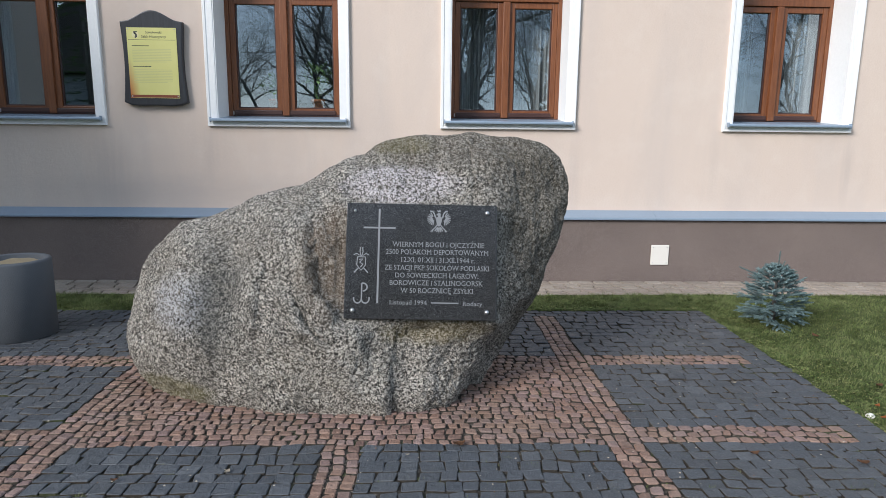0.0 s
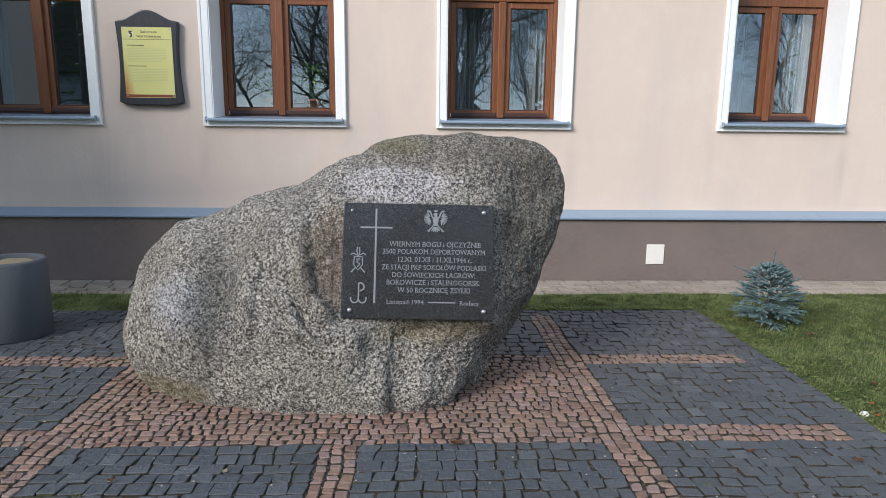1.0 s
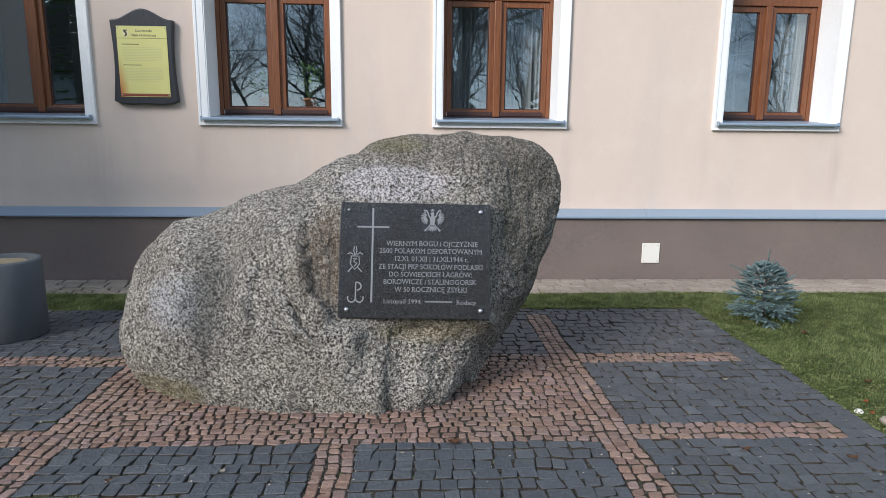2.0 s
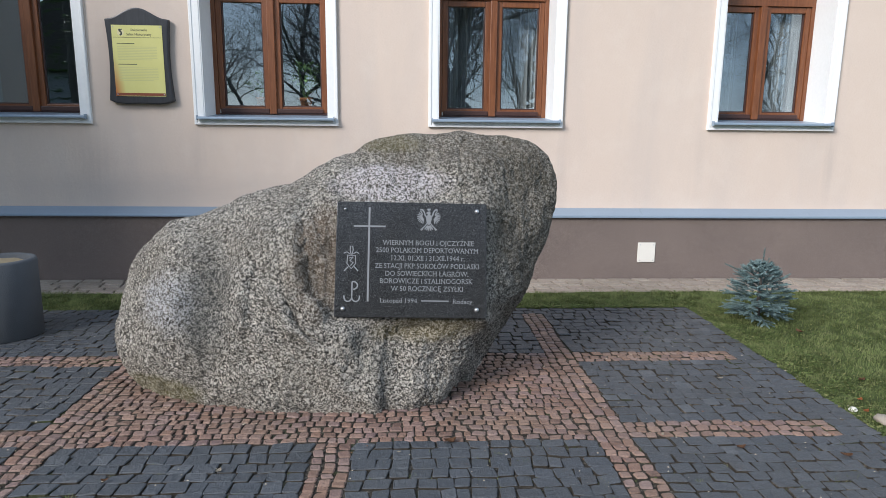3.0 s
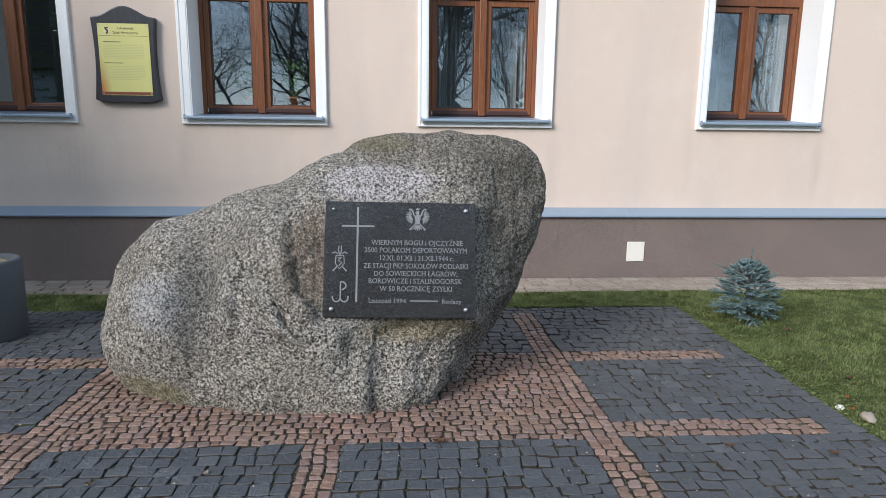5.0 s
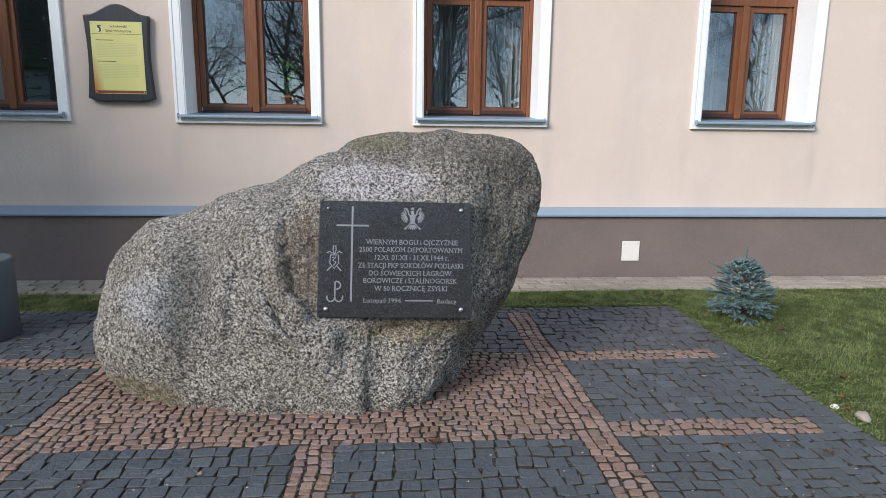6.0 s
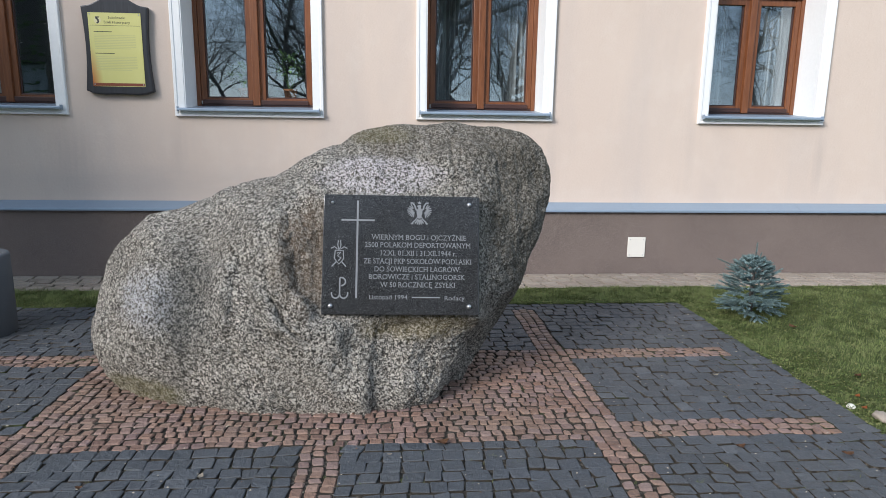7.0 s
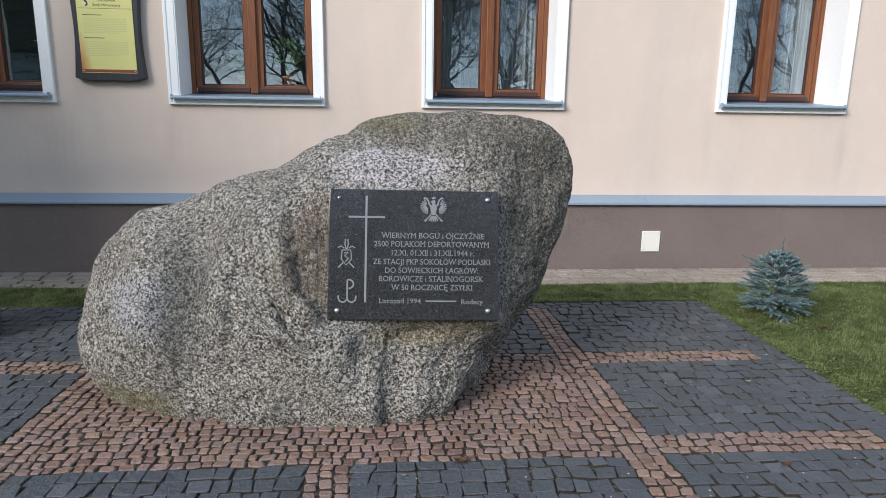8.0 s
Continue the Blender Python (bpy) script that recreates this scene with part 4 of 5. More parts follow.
def build_spruce():
    rnd = random.Random(11)
    b = empty("blue_spruce", pose(2.83, 5.06, -0.02), "small silvery blue spruce on the lawn", "conifer")
    part("trunk", lathe([(0.022, 0.0), (0.015, 0.22), (0.006, 0.46), (0.002, 0.50)], 8), BARK, b, smooth=True)
    twigs = []
    for k in range(84):
        t = (k + 0.5) / 84
        z = 0.05 + 0.40 * t
        reach = 0.290 * (0.72 + 0.28 * min(1, t * 4)) * (1 - t) ** 0.62 * rnd.uniform(0.80, 1.12) + 0.055
        a = k * 2.39996 + rnd.uniform(-0.3, 0.3)
        d = Vector((math.cos(a), math.sin(a), rnd.uniform(-0.20, 0.05) + 0.85 * t ** 1.3)).normalized()
        base = Vector((0, 0, z))
        twigs.append((base + d * reach * 0.2, d, reach * 0.8))
        for s in (-1, 1):
            for q in (0.40, 0.66):
                side = (d + s * Vector((-d.y, d.x, 0)) * rnd.uniform(0.6, 1.0) + Vector((0, 0, rnd.uniform(-0.25, 0.25)))).normalized()
                twigs.append((base + d * reach * q, side, min(0.10, reach * (1.15 - q) * 0.6)))
    for a, lean in ((0.3, 0.55), (1.6, 0.4), (2.7, 0.7), (3.6, 0.45), (4.7, 0.35), (5.8, 0.6)):
        twigs.append((Vector((0, 0, 0.39)), Vector((lean * math.cos(a), lean * math.sin(a), 1)).normalized(), rnd.uniform(0.08, 0.14)))
    twigs.append((Vector((0, 0, 0.42)), Vector((0.04, 0, 1)), 0.17))
    for a, up in ((2.9, 0.44), (0.2, 0.36), (3.4, 0.30), (6.1, 0.26), (5.0, 0.32)):
        twigs.append((Vector((0.1 * math.cos(a), 0.1 * math.sin(a), up - 0.06)), Vector((math.cos(a), math.sin(a), 0.42)).normalized(), 0.19))
    verts, faces = [], []
    for root, d, n in twigs:
        u = d.orthogonal().normalized()
        w = d.cross(u)
        count = max(40, int(n / 0.00050))
        for i in range(count):
            t, a = i / count, rnd.uniform(0, 6.283)
            c = root + d * n * t
            out = (u * math.cos(a) + w * math.sin(a))
            tip = c + (out * 0.8 + d * 0.75 + Vector((0, 0, 0.10))).normalized() * rnd.uniform(0.014, 0.020) * (1 - 0.45 * t ** 5)
            s = d.cross(out) * 0.0017
            k = len(verts)
            verts += [c - s, c + s, tip]
            faces.append((k, k + 1, k + 2))
    pydata("needles", verts, faces, NEEDLE, b, "silvery blue needles")


build_plate()
build_planter()
build_spruce()


# ---------------------------------------------------------------- trees and house across the street
def build_tree(x, y, height, thick, seed, label, lean=0.0):
    rnd = random.Random(seed)
    verts, faces, crown_v, crown_f = [], [], [], []

    def tube(vs, fs, pts, radii, seg):
        base = len(vs)
        for i, p in enumerate(pts):
            d = (pts[min(i + 1, len(pts) - 1)] - pts[max(i - 1, 0)]).normalized()
            u = d.orthogonal().normalized()
            w = d.cross(u)
            for k in range(seg):
                a = 2 * math.pi * k / seg
                vs.append(tuple(p + (u * math.cos(a) + w * math.sin(a)) * radii[i]))
        for i in range(len(pts) - 1):
            for k in range(seg):
                p, q = base + i * seg, base + (i + 1) * seg
                fs.append((p + k, p + (k + 1) % seg, q + (k + 1) % seg, q + k))

    def grow(root, d, n, rad, level):
        pts, p = [root], root
        steps = (6, 6, 4, 3, 2)[level]
        for i in range(steps):
            d = (d + Vector((rnd.gauss(0, 0.16), rnd.gauss(0, 0.16), rnd.gauss(0.04, 0.12)))).normalized()
            p = p + d * n / steps
            pts.append(p)
        radii = [rad * (1 - 0.75 * i / steps) for i in range(steps + 1)]
        if level == 0:
            radii[0] *= 1.35
            tube(verts, faces, pts, radii, 12)
        else:
            tube(crown_v, crown_f, pts, radii, 6 if level == 1 else 3)
        if level >= 4:
            return
        for k in range((13, 8, 6, 4)[level]):
            i = rnd.uniform(1.3 if level == 0 else 1.0, steps)
            j = int(min(i, steps - 1))
            q = pts[j].lerp(pts[j + 1], i - j)
            dd = (pts[j + 1] - pts[j]).normalized()
            side = Vector((rnd.gauss(0, 1), rnd.gauss(0, 1), rnd.gauss(0.1, 0.45)))
            side = (side - dd * side.dot(dd)).normalized()
            grow(q, (dd * rnd.uniform(0.35, 0.9) + side * 0.9).normalized(), n * rnd.uniform(0.36, 0.6), max(0.004, radii[j] * rnd.uniform(0.26, 0.48)), level + 1)

    t = empty("bare_tree", pose(x, y, -0.09), label, "tree", "bare trees across the street")
    grow(Vector((0, 0, 0)), Vector((lean, 0.0, 1)).normalized(), height * 0.8, thick, 0)
    pydata("trunk", verts, faces, BARK, t, smooth=True)
    pydata("crown", crown_v, crown_f, BARK, t, "bare branches and twigs")


TREES = [(-9.4, -17.0, 11, 0.16, 1), (-4.2, -14.0, 13, 0.28, 2), (-3.4, -18.0, 13, 0.22, 3), (1.8, -15.0, 12, 0.34, 4), (3.6, -17.0, 13, 0.36, 5), (-4.4, -22.0, 13, 0.26, 21), (-5.4, -27.0, 14, 0.24, 24), (-3.9, -31.0, 14, 0.26, 25), (1.2, -28.0, 14, 0.24, 26), (2.6, -21.0, 13, 0.26, 22), (5.2, -20.0, 13, 0.24, 23), (6.6, -16.0, 12, 0.15, 6), (3.4, -26.0, 14, 0.25, 7),
         (13.2, -23.0, 12, 0.13, 8), (20.0, -23.0, 13, 0.16, 9), (11.5, -26.0, 14, 0.24, 10), (-12.5, -22.0, 12, 0.22, 12), (25.0, -26.0, 13, 0.22, 13), (-7.0, -30.0, 14, 0.25, 14), (16.5, -32.0, 14, 0.25, 15)]
for x, y, h, r, seed in TREES:
    build_tree(x, y, h, r, seed, "tall bare leafless tree with grey bark")
far = [o for o in scene.objects if o.name.startswith("bare_tree")]
for i, (x, y) in enumerate(((-26, -44), (-19, -50), (-13, -41), (-8, -52), (-2, -45), (4, -54), (9, -43), (15, -50), (21, -42), (28, -52), (34, -44), (41, -50))):
    copy_thing(far[i % len(far)], pose(x, y, -0.09, 0, 0, 67 * i))


def build_conifer(x, y, height):
    rnd = random.Random(41)
    t = empty("spruce_tree", pose(x, y, -0.09), "tall dark green spruce with layered drooping branches", "tree")
    part("trunk", lathe([(0.24, 0.0), (0.16, height * 0.5), (0.03, height)], 10), BARK, t, smooth=True)
    verts, faces = [], []
    for k in range(int(height / 0.30)):
        z = 0.9 + 0.30 * k
        reach = 0.42 * (height - z) * rnd.uniform(0.75, 1.1) + 0.1
        if z > height - 0.2:
            continue
        for j in range(5):
            a = rnd.uniform(0, 6.283)
            d, side = Vector((math.cos(a), math.sin(a), 0)), Vector((-math.sin(a), math.cos(a), 0))
            for i in range(13):
                r = reach * rnd.uniform(0.1, 1.0)
                c = d * r + side * rnd.gauss(0, 0.16) * (1.2 - r / reach) + Vector((0, 0, z - 0.30 * (r / reach) ** 2 * reach + rnd.gauss(0, 0.03)))
                u = (d + side * rnd.gauss(0, 0.6)).normalized() * rnd.uniform(0.10, 0.2)
                w = Vector((-u.y, u.x, rnd.uniform(-0.1, 0.0))) * 0.35
                q = len(verts)
                verts.extend([tuple(c - u), tuple(c + w), tuple(c + u), tuple(c - w)])
                faces.append((q, q + 1, q + 2, q + 3))
    pydata("crown", verts, faces, GREEN_LEAF, t, "drooping needled branches")


build_conifer(-14.2, -15.0, 11.0)


def build_hedge():
    rnd = random.Random(77)
    verts, faces = [], []
    for k in range(9000):
        x = rnd.uniform(-40, 55)
        top = 2.3 + 1.1 * noise.noise((x * 0.25, 0, 3)) + 0.5 * noise.noise((x * 1.3, 2, 3))
        c = Vector((x, -36 + rnd.gauss(0, 0.7), rnd.uniform(0, 1) ** 0.8 * top - 0.05))
        u = Vector((rnd.gauss(0, 1), rnd.gauss(0, 1), rnd.gauss(0, 1))).normalized() * rnd.uniform(0.10, 0.26)
        v = u.orthogonal().normalized() * u.length * 0.6
        q = len(verts)
        verts.extend([tuple(c - u), tuple(c + v), tuple(c + u), tuple(c - v)])
        faces.append((q, q + 1, q + 2, q + 3))
    tagged(pydata("hedge", verts, faces, GREEN_LEAF), "uneven dark green hedge across the street", "hedge", kind="stuff")


build_hedge()


def build_house():
    h = empty("house", pose(-17.0, -24.0, -0.09), "dark timber house with a tiled gable roof", "house")
    part("wall", boxes((-5, 5, -4, 4, 0, 4.2)), SIDING, h, "dark timber walls")
    bm = prism([(-5.5, 4.2), (5.5, 4.2), (0, 7.8)], -4.5, 4.5)
    part("roof", bm, ROOF, h)
    for z in [0.3 + 0.28 * k for k in range(14)]:
        part("siding_board", boxes((-5.02, 5.02, 4.0, 4.03, z, z + 0.25)), SIDING, h)
    for x in (-3.0, 2.0):
        win = part("window", boxes((x, x + 1.1, 4.03, 4.08, 1.3, 2.8)), WHITE, h)
        part("pane", boxes((x + 0.1, x + 1.0, 4.08, 4.085, 1.4, 2.7)), INK, win)


build_house()


# ---------------------------------------------------------------- grass
def inside_paving(x, y):
    return WEST < x < EAST and y < NORTH


def build_grass():
    rnd = random.Random(21)
    verts, faces = [], []

    def blade(x, y, n, w):
        z = lawn_height(x, y) - 0.004
        a, lean = 9 * noise.noise((x * 3.1, y * 3.1, 11)) + rnd.gauss(0, 0.9), rnd.uniform(0.4, 1.5)
        dx, dy = math.cos(a), math.sin(a)
        k = len(verts)
        verts.extend([(x - dy * w, y + dx * w, z), (x + dy * w, y - dx * w, z),
                      (x + dx * n * lean * 0.35 + dy * w * 0.7, y + dy * n * lean * 0.35 - dx * w * 0.7, z + n * 0.6),
                      (x + dx * n * lean * 0.35 - dy * w * 0.7, y + dy * n * lean * 0.35 + dx * w * 0.7, z + n * 0.6),
                      (x + dx * n * lean, y + dy * n * lean, z + n * (1.0 - 0.35 * lean))])
        faces.extend([(k, k + 1, k + 2, k + 3), (k + 3, k + 2, k + 4)])

    for x0, x1, y0, y1, per in ((-4.3, EAST, NORTH, 6.05, 9000), (EAST, 3.4, 2.6, 6.05, 10500), (3.4, 5.4, 3.2, 6.05, 8000)):
        for k in range(int((x1 - x0) * (y1 - y0) * per)):
            x, y = rnd.uniform(x0, x1), rnd.uniform(y0, y1)
            thick = 0.5 + 0.5 * noise.noise((x * 2.2, y * 2.2, 7))
            if rnd.random() > 0.45 + 0.55 * thick:
                continue
            tuft = max(0.0, noise.noise((x * 7, y * 7, 13)))
            blade(x, y, rnd.uniform(0.020, 0.042) * (0.6 + 0.55 * thick + 0.9 * tuft), rnd.uniform(0.0012, 0.0024))
    g = pydata("grass", verts, faces, GRASS)
    tagged(g, "short green grass blades on the lawn", "grass", kind="stuff")
    verts, faces = [], []
    for k in range(10500):
        x = EAST + abs(rnd.gauss(0, 0.30)) - 0.02 if k % 3 else rnd.uniform(0.9, EAST)
        y = rnd.uniform(2.6, 5.6) if k % 3 else NORTH + abs(rnd.gauss(0, 0.06)) - 0.015
        if k > 7500:
            x, y = rnd.uniform(EAST, 5.2), rnd.uniform(2.7, 6.03)
            if noise.noise((x * 2.6, y * 2.6, 5)) < -0.15:
                continue
        z = lawn_height(x, y) + rnd.uniform(0.006, 0.026)
        s, a = rnd.uniform(0.004, 0.009), rnd.uniform(0, 6.283)
        c, q = Vector((x, y, z)), len(verts)
        u = Vector((math.cos(a), math.sin(a), rnd.uniform(-0.4, 0.5))) * s
        v = Vector((-math.sin(a), math.cos(a), rnd.uniform(-0.4, 0.5))) * s * 0.75
        verts.extend([tuple(c - u), tuple(c - u * 0.2 + v), tuple(c + u), tuple(c - u * 0.2 - v)])
        faces.append((q, q + 1, q + 2, q + 3))
    c = pydata("clover", verts, faces, CLOVER)
    tagged(c, "small clover and weed leaves along the paving edge", "weeds", kind="stuff")


build_grass()


# ---------------------------------------------------------------- small loose things
def build_leaf(x, y, size, turn, material, label, z=0.006):
    rnd = random.Random(int(x * 1000) + int(y * 777))
    bm = bmesh.new()
    rows = []
    for i in range(7):
        t = i / 6
        w = size * 0.33 * math.sin(math.pi * min(1, 0.08 + t * 0.92)) ** 0.8 * rnd.uniform(0.85, 1.1)
        up = size * 0.18 * (t - 0.5) ** 2 * 4
        rows.append([bm.verts.new((size * (t - 0.5), s * w, up + abs(s) * size * 0.10 + 0.001)) for s in (-1, 0, 1)])
    for a, b in zip(rows, rows[1:]):
        for k in range(2):
            bm.faces.new((a[k], a[k + 1], b[k + 1], b[k]))
    low = [f for f in bm.faces]
    bmesh.ops.solidify(bm, geom=low, thickness=0.0006)
    ob = part("fallen_leaf", bm, material)
    ob.matrix_world = pose(x, y, z, 0, 0, turn)
    tagged(ob, label, "leaf", "fallen leaves")


for x, y, size, turn, mat in ((0.262, 3.095, 0.060, 20, DRY_LEAF), (-0.75, 2.86, 0.035, 70, PALE_LEAF), (1.62, 2.99, 0.05, 10, DRY_LEAF), (2.07, 2.90, 0.05, 160, DRY_LEAF),
                              (2.93, 4.66, 0.07, 100, DRY_LEAF), (1.93, 3.83, 0.035, 0, PALE_LEAF), (1.30, 3.13, 0.025, 50, PALE_LEAF),
                              (-1.2, 2.8, 0.03, 10, DRY_LEAF), (2.47, 3.325, 0.040, 20, ORANGE_LEAF), (2.54, 3.47, 0.04, 30, ORANGE_LEAF), (2.75, 3.75, 0.05, 12, DRY_LEAF), (0.02, 3.00, 0.02, 10, PALE_LEAF)):
    build_leaf(x, y, size, turn, mat, "curled brown fallen leaf" if mat is DRY_LEAF else "small faded fallen leaf" if mat is PALE_LEAF else "small orange fallen leaf", 0.006 if x < EAST else 0.02)


def build_stone(name, x, y, sx, sy, sz, seed, material, label):
    bm = bmesh.new()
    bmesh.ops.create_icosphere(bm, subdivisions=3, radius=1.0)
    for v in bm.verts:
        k = 1 + 0.28 * noise.noise(v.co * 1.4 + Vector((seed, 0, 0))) + 0.08 * noise.noise(v.co * 5)
        v.co = Vector((v.co.x * sx, v.co.y * sy, max(v.co.z, -0.6) * sz)) * k
    ob = part(name, bm, material, smooth=True)
    ob.matrix_world = pose(x, y, 0.6 * sz - 0.002, 0, 0, seed * 40)
    tagged(ob, label, "stone")


build_stone("pebble", 2.445, 3.385, 0.028, 0.020, 0.011, 1, PLASTIC, "small white pebble at the paving edge")
build_stone("field_stone", 2.495, 3.24, 0.048, 0.034, 0.026, 2, PEBBLE, "beige field stone beside the paving")


def build_weeds():
    rnd = random.Random(8)
    verts, faces = [], []
    for k in range(230):
        x, y = rnd.uniform(-1.5, 2.4), rnd.uniform(2.45, 3.05)
        if k % 3 == 0:
            x, y = EAST + rnd.uniform(-0.05, 0.02), rnd.uniform(2.6, 5.4)
        for j in range(rnd.randint(5, 14)):
            a, n = rnd.uniform(0, 6.283), rnd.uniform(0.012, 0.026)
            c = Vector((x + rnd.gauss(0, 0.012), y + rnd.gauss(0, 0.005), -0.013))
            d = Vector((math.cos(a) * 0.7, math.sin(a) * 0.7, 0.8)) * n
            s = Vector((-math.sin(a), math.cos(a), 0)) * 0.002
            q = len(verts)
            verts.extend([tuple(c - s), tuple(c + s), tuple(c + d)])
            faces.append((q, q + 1, q + 2))
    w = pydata("joint_weeds", verts, faces, GRASS)
    tagged(w, "tiny weeds growing in the paving joints", "weeds", kind="stuff")


build_weeds()


def build_crumbs():
    rnd = random.Random(31)
    for name, material, count, label in (("grit", PALE_LEAF, 420, "pale grit and crumbs scattered on the setts"), ("leaf_litter", DRY_LEAF, 160, "brown leaf crumbs scattered on the setts")):
        verts, faces = [], []
        for k in range(count):
            x, y = rnd.uniform(-2.4, 2.5), rnd.uniform(2.3, 5.35)
            s, a = rnd.uniform(0.002, 0.0065), rnd.uniform(0, 6.283)
            z = 0.003 + rnd.uniform(0, 0.002)
            q = len(verts)
            for j in range(4):
                r = s * rnd.uniform(0.6, 1.3)
                verts.append((x + r * math.cos(a + j * 1.57), y + r * 0.7 * math.sin(a + j * 1.57), z))
            verts.append((x, y, z + s * 0.8))
            faces.extend([(q + j, q + (j + 1) % 4, q + 4) for j in range(4)])
        tagged(pydata(name, verts, faces, material), label, "debris", kind="stuff")


build_crumbs()


# ---------------------------------------------------------------- paving
def stone_mesh(rnd, square):
    """A worn sett one unit wide and deep, its top at 0: eight corners, a rounded shoulder and a sunk foot."""
    top, skew = [], rnd.uniform(-0.16, 0.16)
    cut = rnd.uniform(0.04, 0.10) if square else rnd.uniform(0.06, 0.15)
    jit = 0.045 if square else 0.075
    for sx, sy, first in ((1, -1, 0), (1, 1, 1), (-1, 1, 0), (-1, -1, 1)):
        cx, cy = sx * (0.5 - rnd.uniform(0, jit)), sy * (0.5 - rnd.uniform(0, jit))
        a, b = (cx - sx * cut * rnd.uniform(0.6, 1.3), cy), (cx, cy - sy * cut * rnd.uniform(0.6, 1.3))
        top += [a, b] if (sx * sy) < 0 else [b, a]
    top = [(x + skew * y, y + 0.4 * skew * x) for x, y in top]
    verts = []
    for scale, z in ((0.92 if square else 0.80, 0.0), (0.985 if square else 0.95, -0.06 if square else -0.11), (1.0, -0.55)):
        for x, y in top:
            verts.append((x * scale, y * (scale if z < -0.2 else scale - ((0.0 if z else 0.01) if square else (0.0 if z else 0.02))), z + (rnd.uniform(-0.03, 0.03) if z == 0 else 0)))
    faces = [tuple(range(8))]
    for r in (0, 8):
        faces += [(r + (i + 1) % 8, r + i, r + 8 + i, r + 8 + (i + 1) % 8) for i in range(8)]
    return verts, faces


def lay(x0, x1, y0, y1, pitch, course, along_y, rnd):
    """Fill a rectangle with courses of setts of uneven length: (x, y, width, depth)."""
    out = []
    if along_y:
        for x, y, w, d in lay(y0, y1, x0, x1, pitch, course, False, rnd):
            out.append((y, x, d, w))
        return out
    rows = max(1, round((y1 - y0) / course))
    heights = [rnd.uniform(0.82, 1.18) for _ in range(rows)]
    total, y = sum(heights), y0
    for h in heights:
        dy = h / total * (y1 - y0)
        n = max(1, round((x1 - x0) / pitch))
        cuts = [rnd.uniform(0.66, 1.36) for _ in range(n)]
        s, x = sum(cuts), x0
        for c in cuts:
            dx = c / s * (x1 - x0)
            out.append((x + dx / 2, y + dy / 2, dx, dy))
            x += dx
        y += dy
    return out


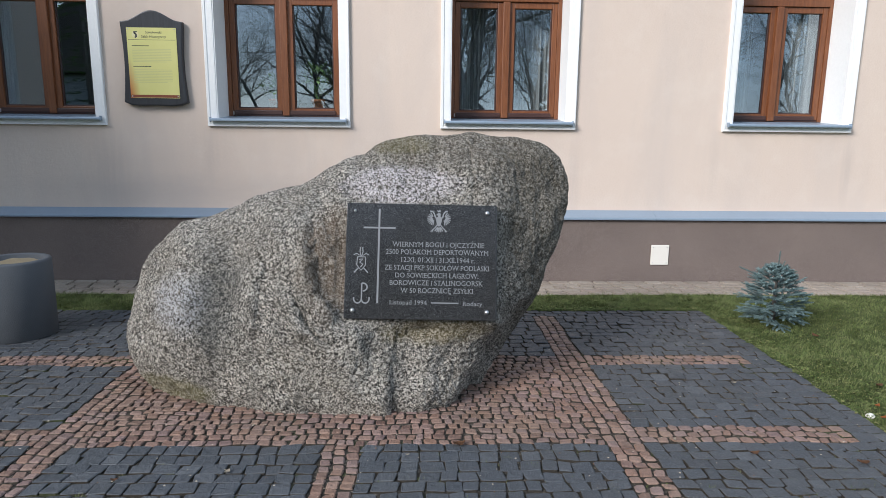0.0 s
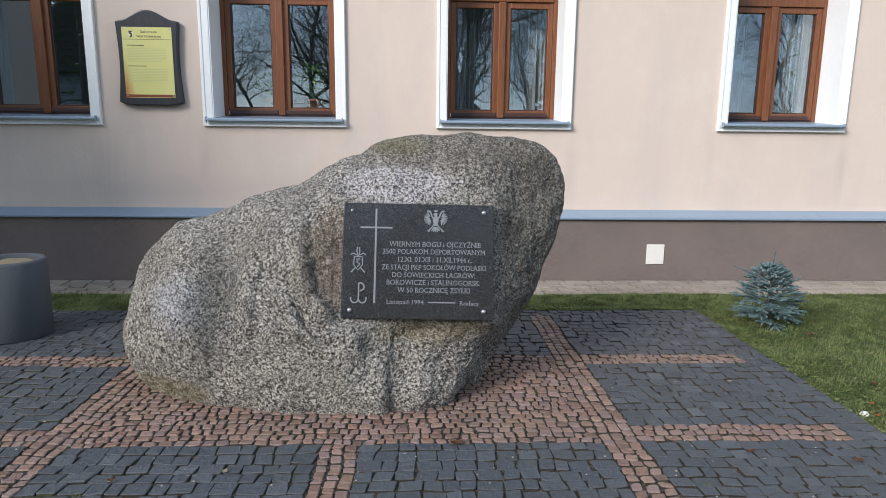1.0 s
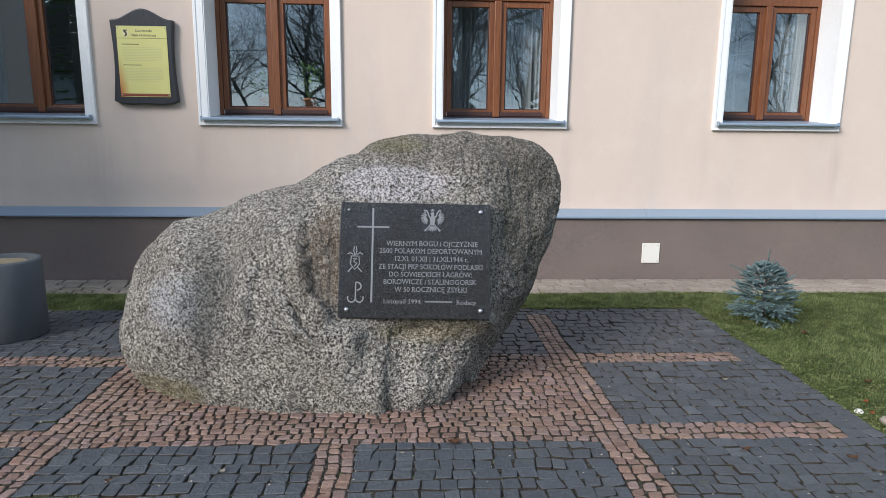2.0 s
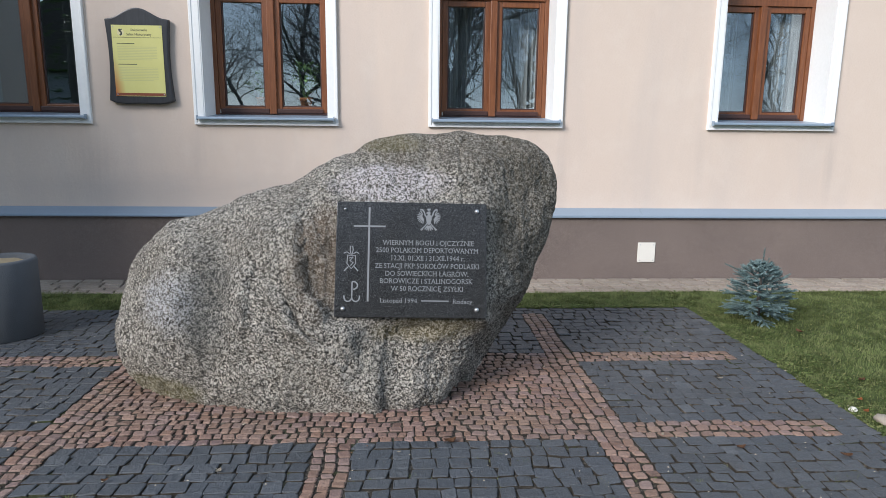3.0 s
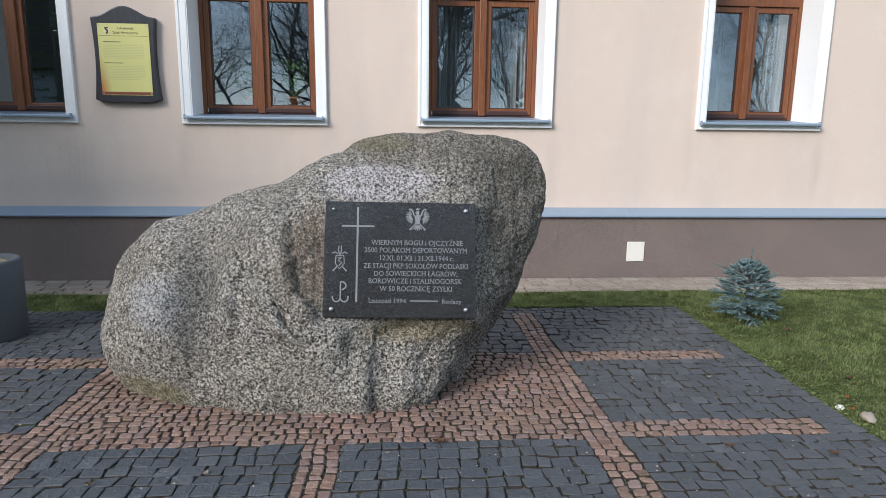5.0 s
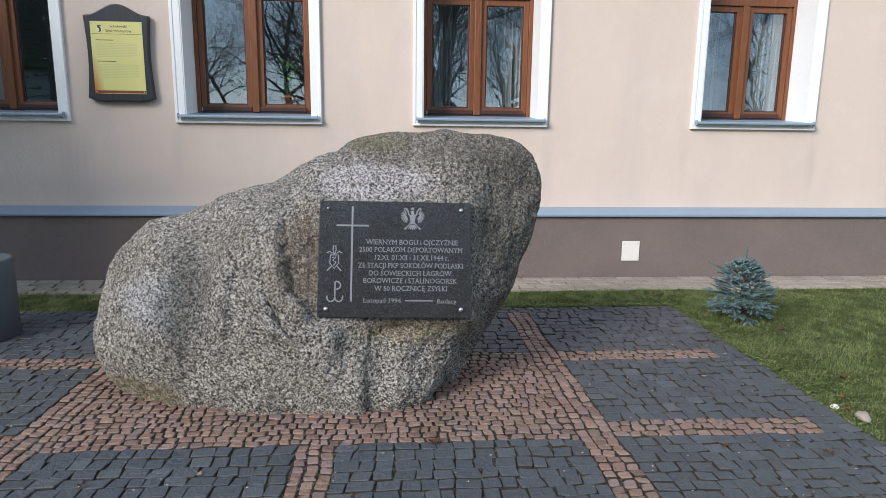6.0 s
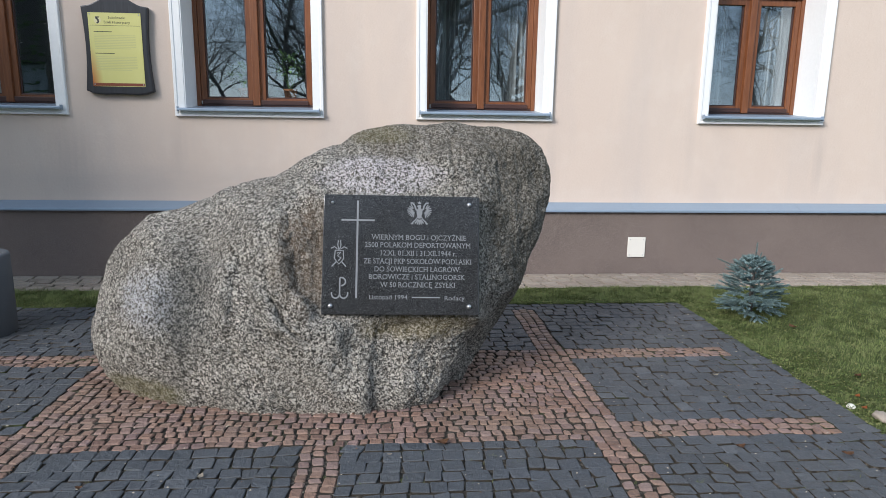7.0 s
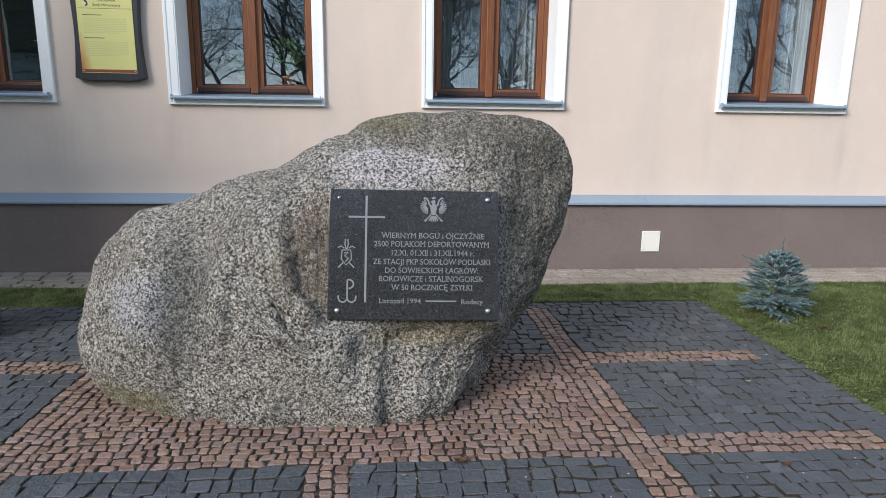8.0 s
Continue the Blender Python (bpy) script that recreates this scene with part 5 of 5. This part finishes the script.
def build_paving():
    rnd = random.Random(5)
    pave = part("pavement", boxes((WEST, EAST, SOUTH, NORTH, -0.085, -0.010)), SOIL)
    tagged(pave, "cobbled paving with red bands between black setts", "pavement", kind="structure")
    red, black = [], []
    W0, W1, C0, C1, E0, E1, F0, F1, M0, M1 = -1.72, -1.54, -0.375, -0.195, 0.97, 1.15, 3.115, 3.285, 4.155, 4.325
    end, far = 2.21, 5.25
    red += lay(W1, E0, F0, M1, 0.058, 0.050, False, rnd)
    for a, b, y1 in ((W0, W1, far), (C0, C1, F0), (E0, E1, far)):
        red += lay(a, b, SOUTH, y1, 0.060, 0.060, True, rnd)
    for a, b in ((E1, end), (-2.79, W0)):
        red += lay(a, b, F0, F1, 0.060, 0.057, False, rnd) + lay(a, b, M0, M1, 0.060, 0.057, False, rnd)
    for x0, x1, y0, y1 in ((E1, EAST, M1, far), (E1, EAST, F1, M0), (E1, EAST, SOUTH, F0), (end, EAST, F0, F1), (end, EAST, M0, M1), (C1, E0, SOUTH, F0), (W1, C0, SOUTH, F0),
                           (WEST, W0, M1, far), (WEST, W0, F1, M0), (WEST, W0, SOUTH, F0), (WEST, -2.79, F0, F1), (WEST, -2.79, M0, M1), (W1, E0, M1, far), (WEST, EAST, far, NORTH)):
        black += lay(x0, x1, y0, y1, 0.092, 0.083, False, rnd)
    under = lambda s: -1.0 < s[0] < 0.3 and 3.62 < s[1] < 4.3
    for setts, name, mats, square, gap, label in ((red, "red_cobblestone", (RED, RED_J), False, 0.0026, "worn red granite sett"), (black, "black_cobblestone", (BLACK, BLACK_J), True, 0.0012, "split black basalt sett")):
        kinds = [stone_mesh(rnd, square) for _ in range(14)]
        meshes = []
        for v, f in kinds:
            me = bpy.data.meshes.new(name)
            me.from_pydata(v, [], f)
            me.materials.append(mats[0])
            me.materials.append(SOIL)
            me.polygons.foreach_set("material_index", [int(j > 8) for j in range(len(f))])
            meshes.append(me)
        setts = sorted((s for s in setts if not under(s)), key=lambda s: abs(s[0] - 0.1) * 0.6 + abs(s[1] - 2.95))
        verts, faces = [], []
        for i, (x, y, w, d) in enumerate(setts):
            k, turn = rnd.randrange(14), rnd.choice((0, 180))
            x, y = x + 0.012 * noise.noise((x * 4, y * 4, 3)), y + 0.024 * noise.noise((x * 4, y * 3, 9))
            z = rnd.gauss(0, 0.0024)
            m = pose(x, y, z, rnd.gauss(0, 1.5), rnd.gauss(0, 1.5), turn + rnd.gauss(0, 3.0 if square else 4.5)) @ Matrix.Diagonal(((w - gap) * rnd.uniform(0.96, 1.03), (d - 1.2 * gap) * rnd.uniform(0.94, 1.03), 0.05, 1))
            if i < 300:
                ob = new(name, meshes[k])
                ob.matrix_world = m
                ob.parent = pave
            else:
                base = len(verts)
                verts += [tuple(m @ Vector(p)) for p in kinds[k][0]]
                faces += [tuple(base + j for j in f) for f in kinds[k][1]]
        rest = pydata(name + "_field", verts, faces, mats[1], pave, label)
        rest["kind"] = "stuff"
        rest.data.materials.append(SOIL)
        rest.data.polygons.foreach_set("material_index", [int(j % 17 > 8) for j in range(len(faces))])
    # light pavers along the wall
    strip = part("pavement_strip", boxes((-8.0, 8.0, 6.05, SOCLE_Y, -0.12, -0.066)), SOIL)
    tagged(strip, "narrow strip of pale concrete pavers at the wall", "pavement", kind="structure")
    v, f = stone_mesh(rnd, True)
    me = bpy.data.meshes.new("paver")
    me.from_pydata(v, [], f)
    me.materials.append(PAVER)
    for x, y, w, d in lay(-4.4, 5.4, 6.06, SOCLE_Y - 0.004, 0.20, 0.105, False, rnd)[:300]:
        ob = new("paver", me)
        ob.matrix_world = pose(x, y, -0.050 + rnd.gauss(0, 0.0015)) @ Matrix.Diagonal((w - 0.011, d - 0.012, 0.03, 1))
        ob.parent = strip


build_paving()
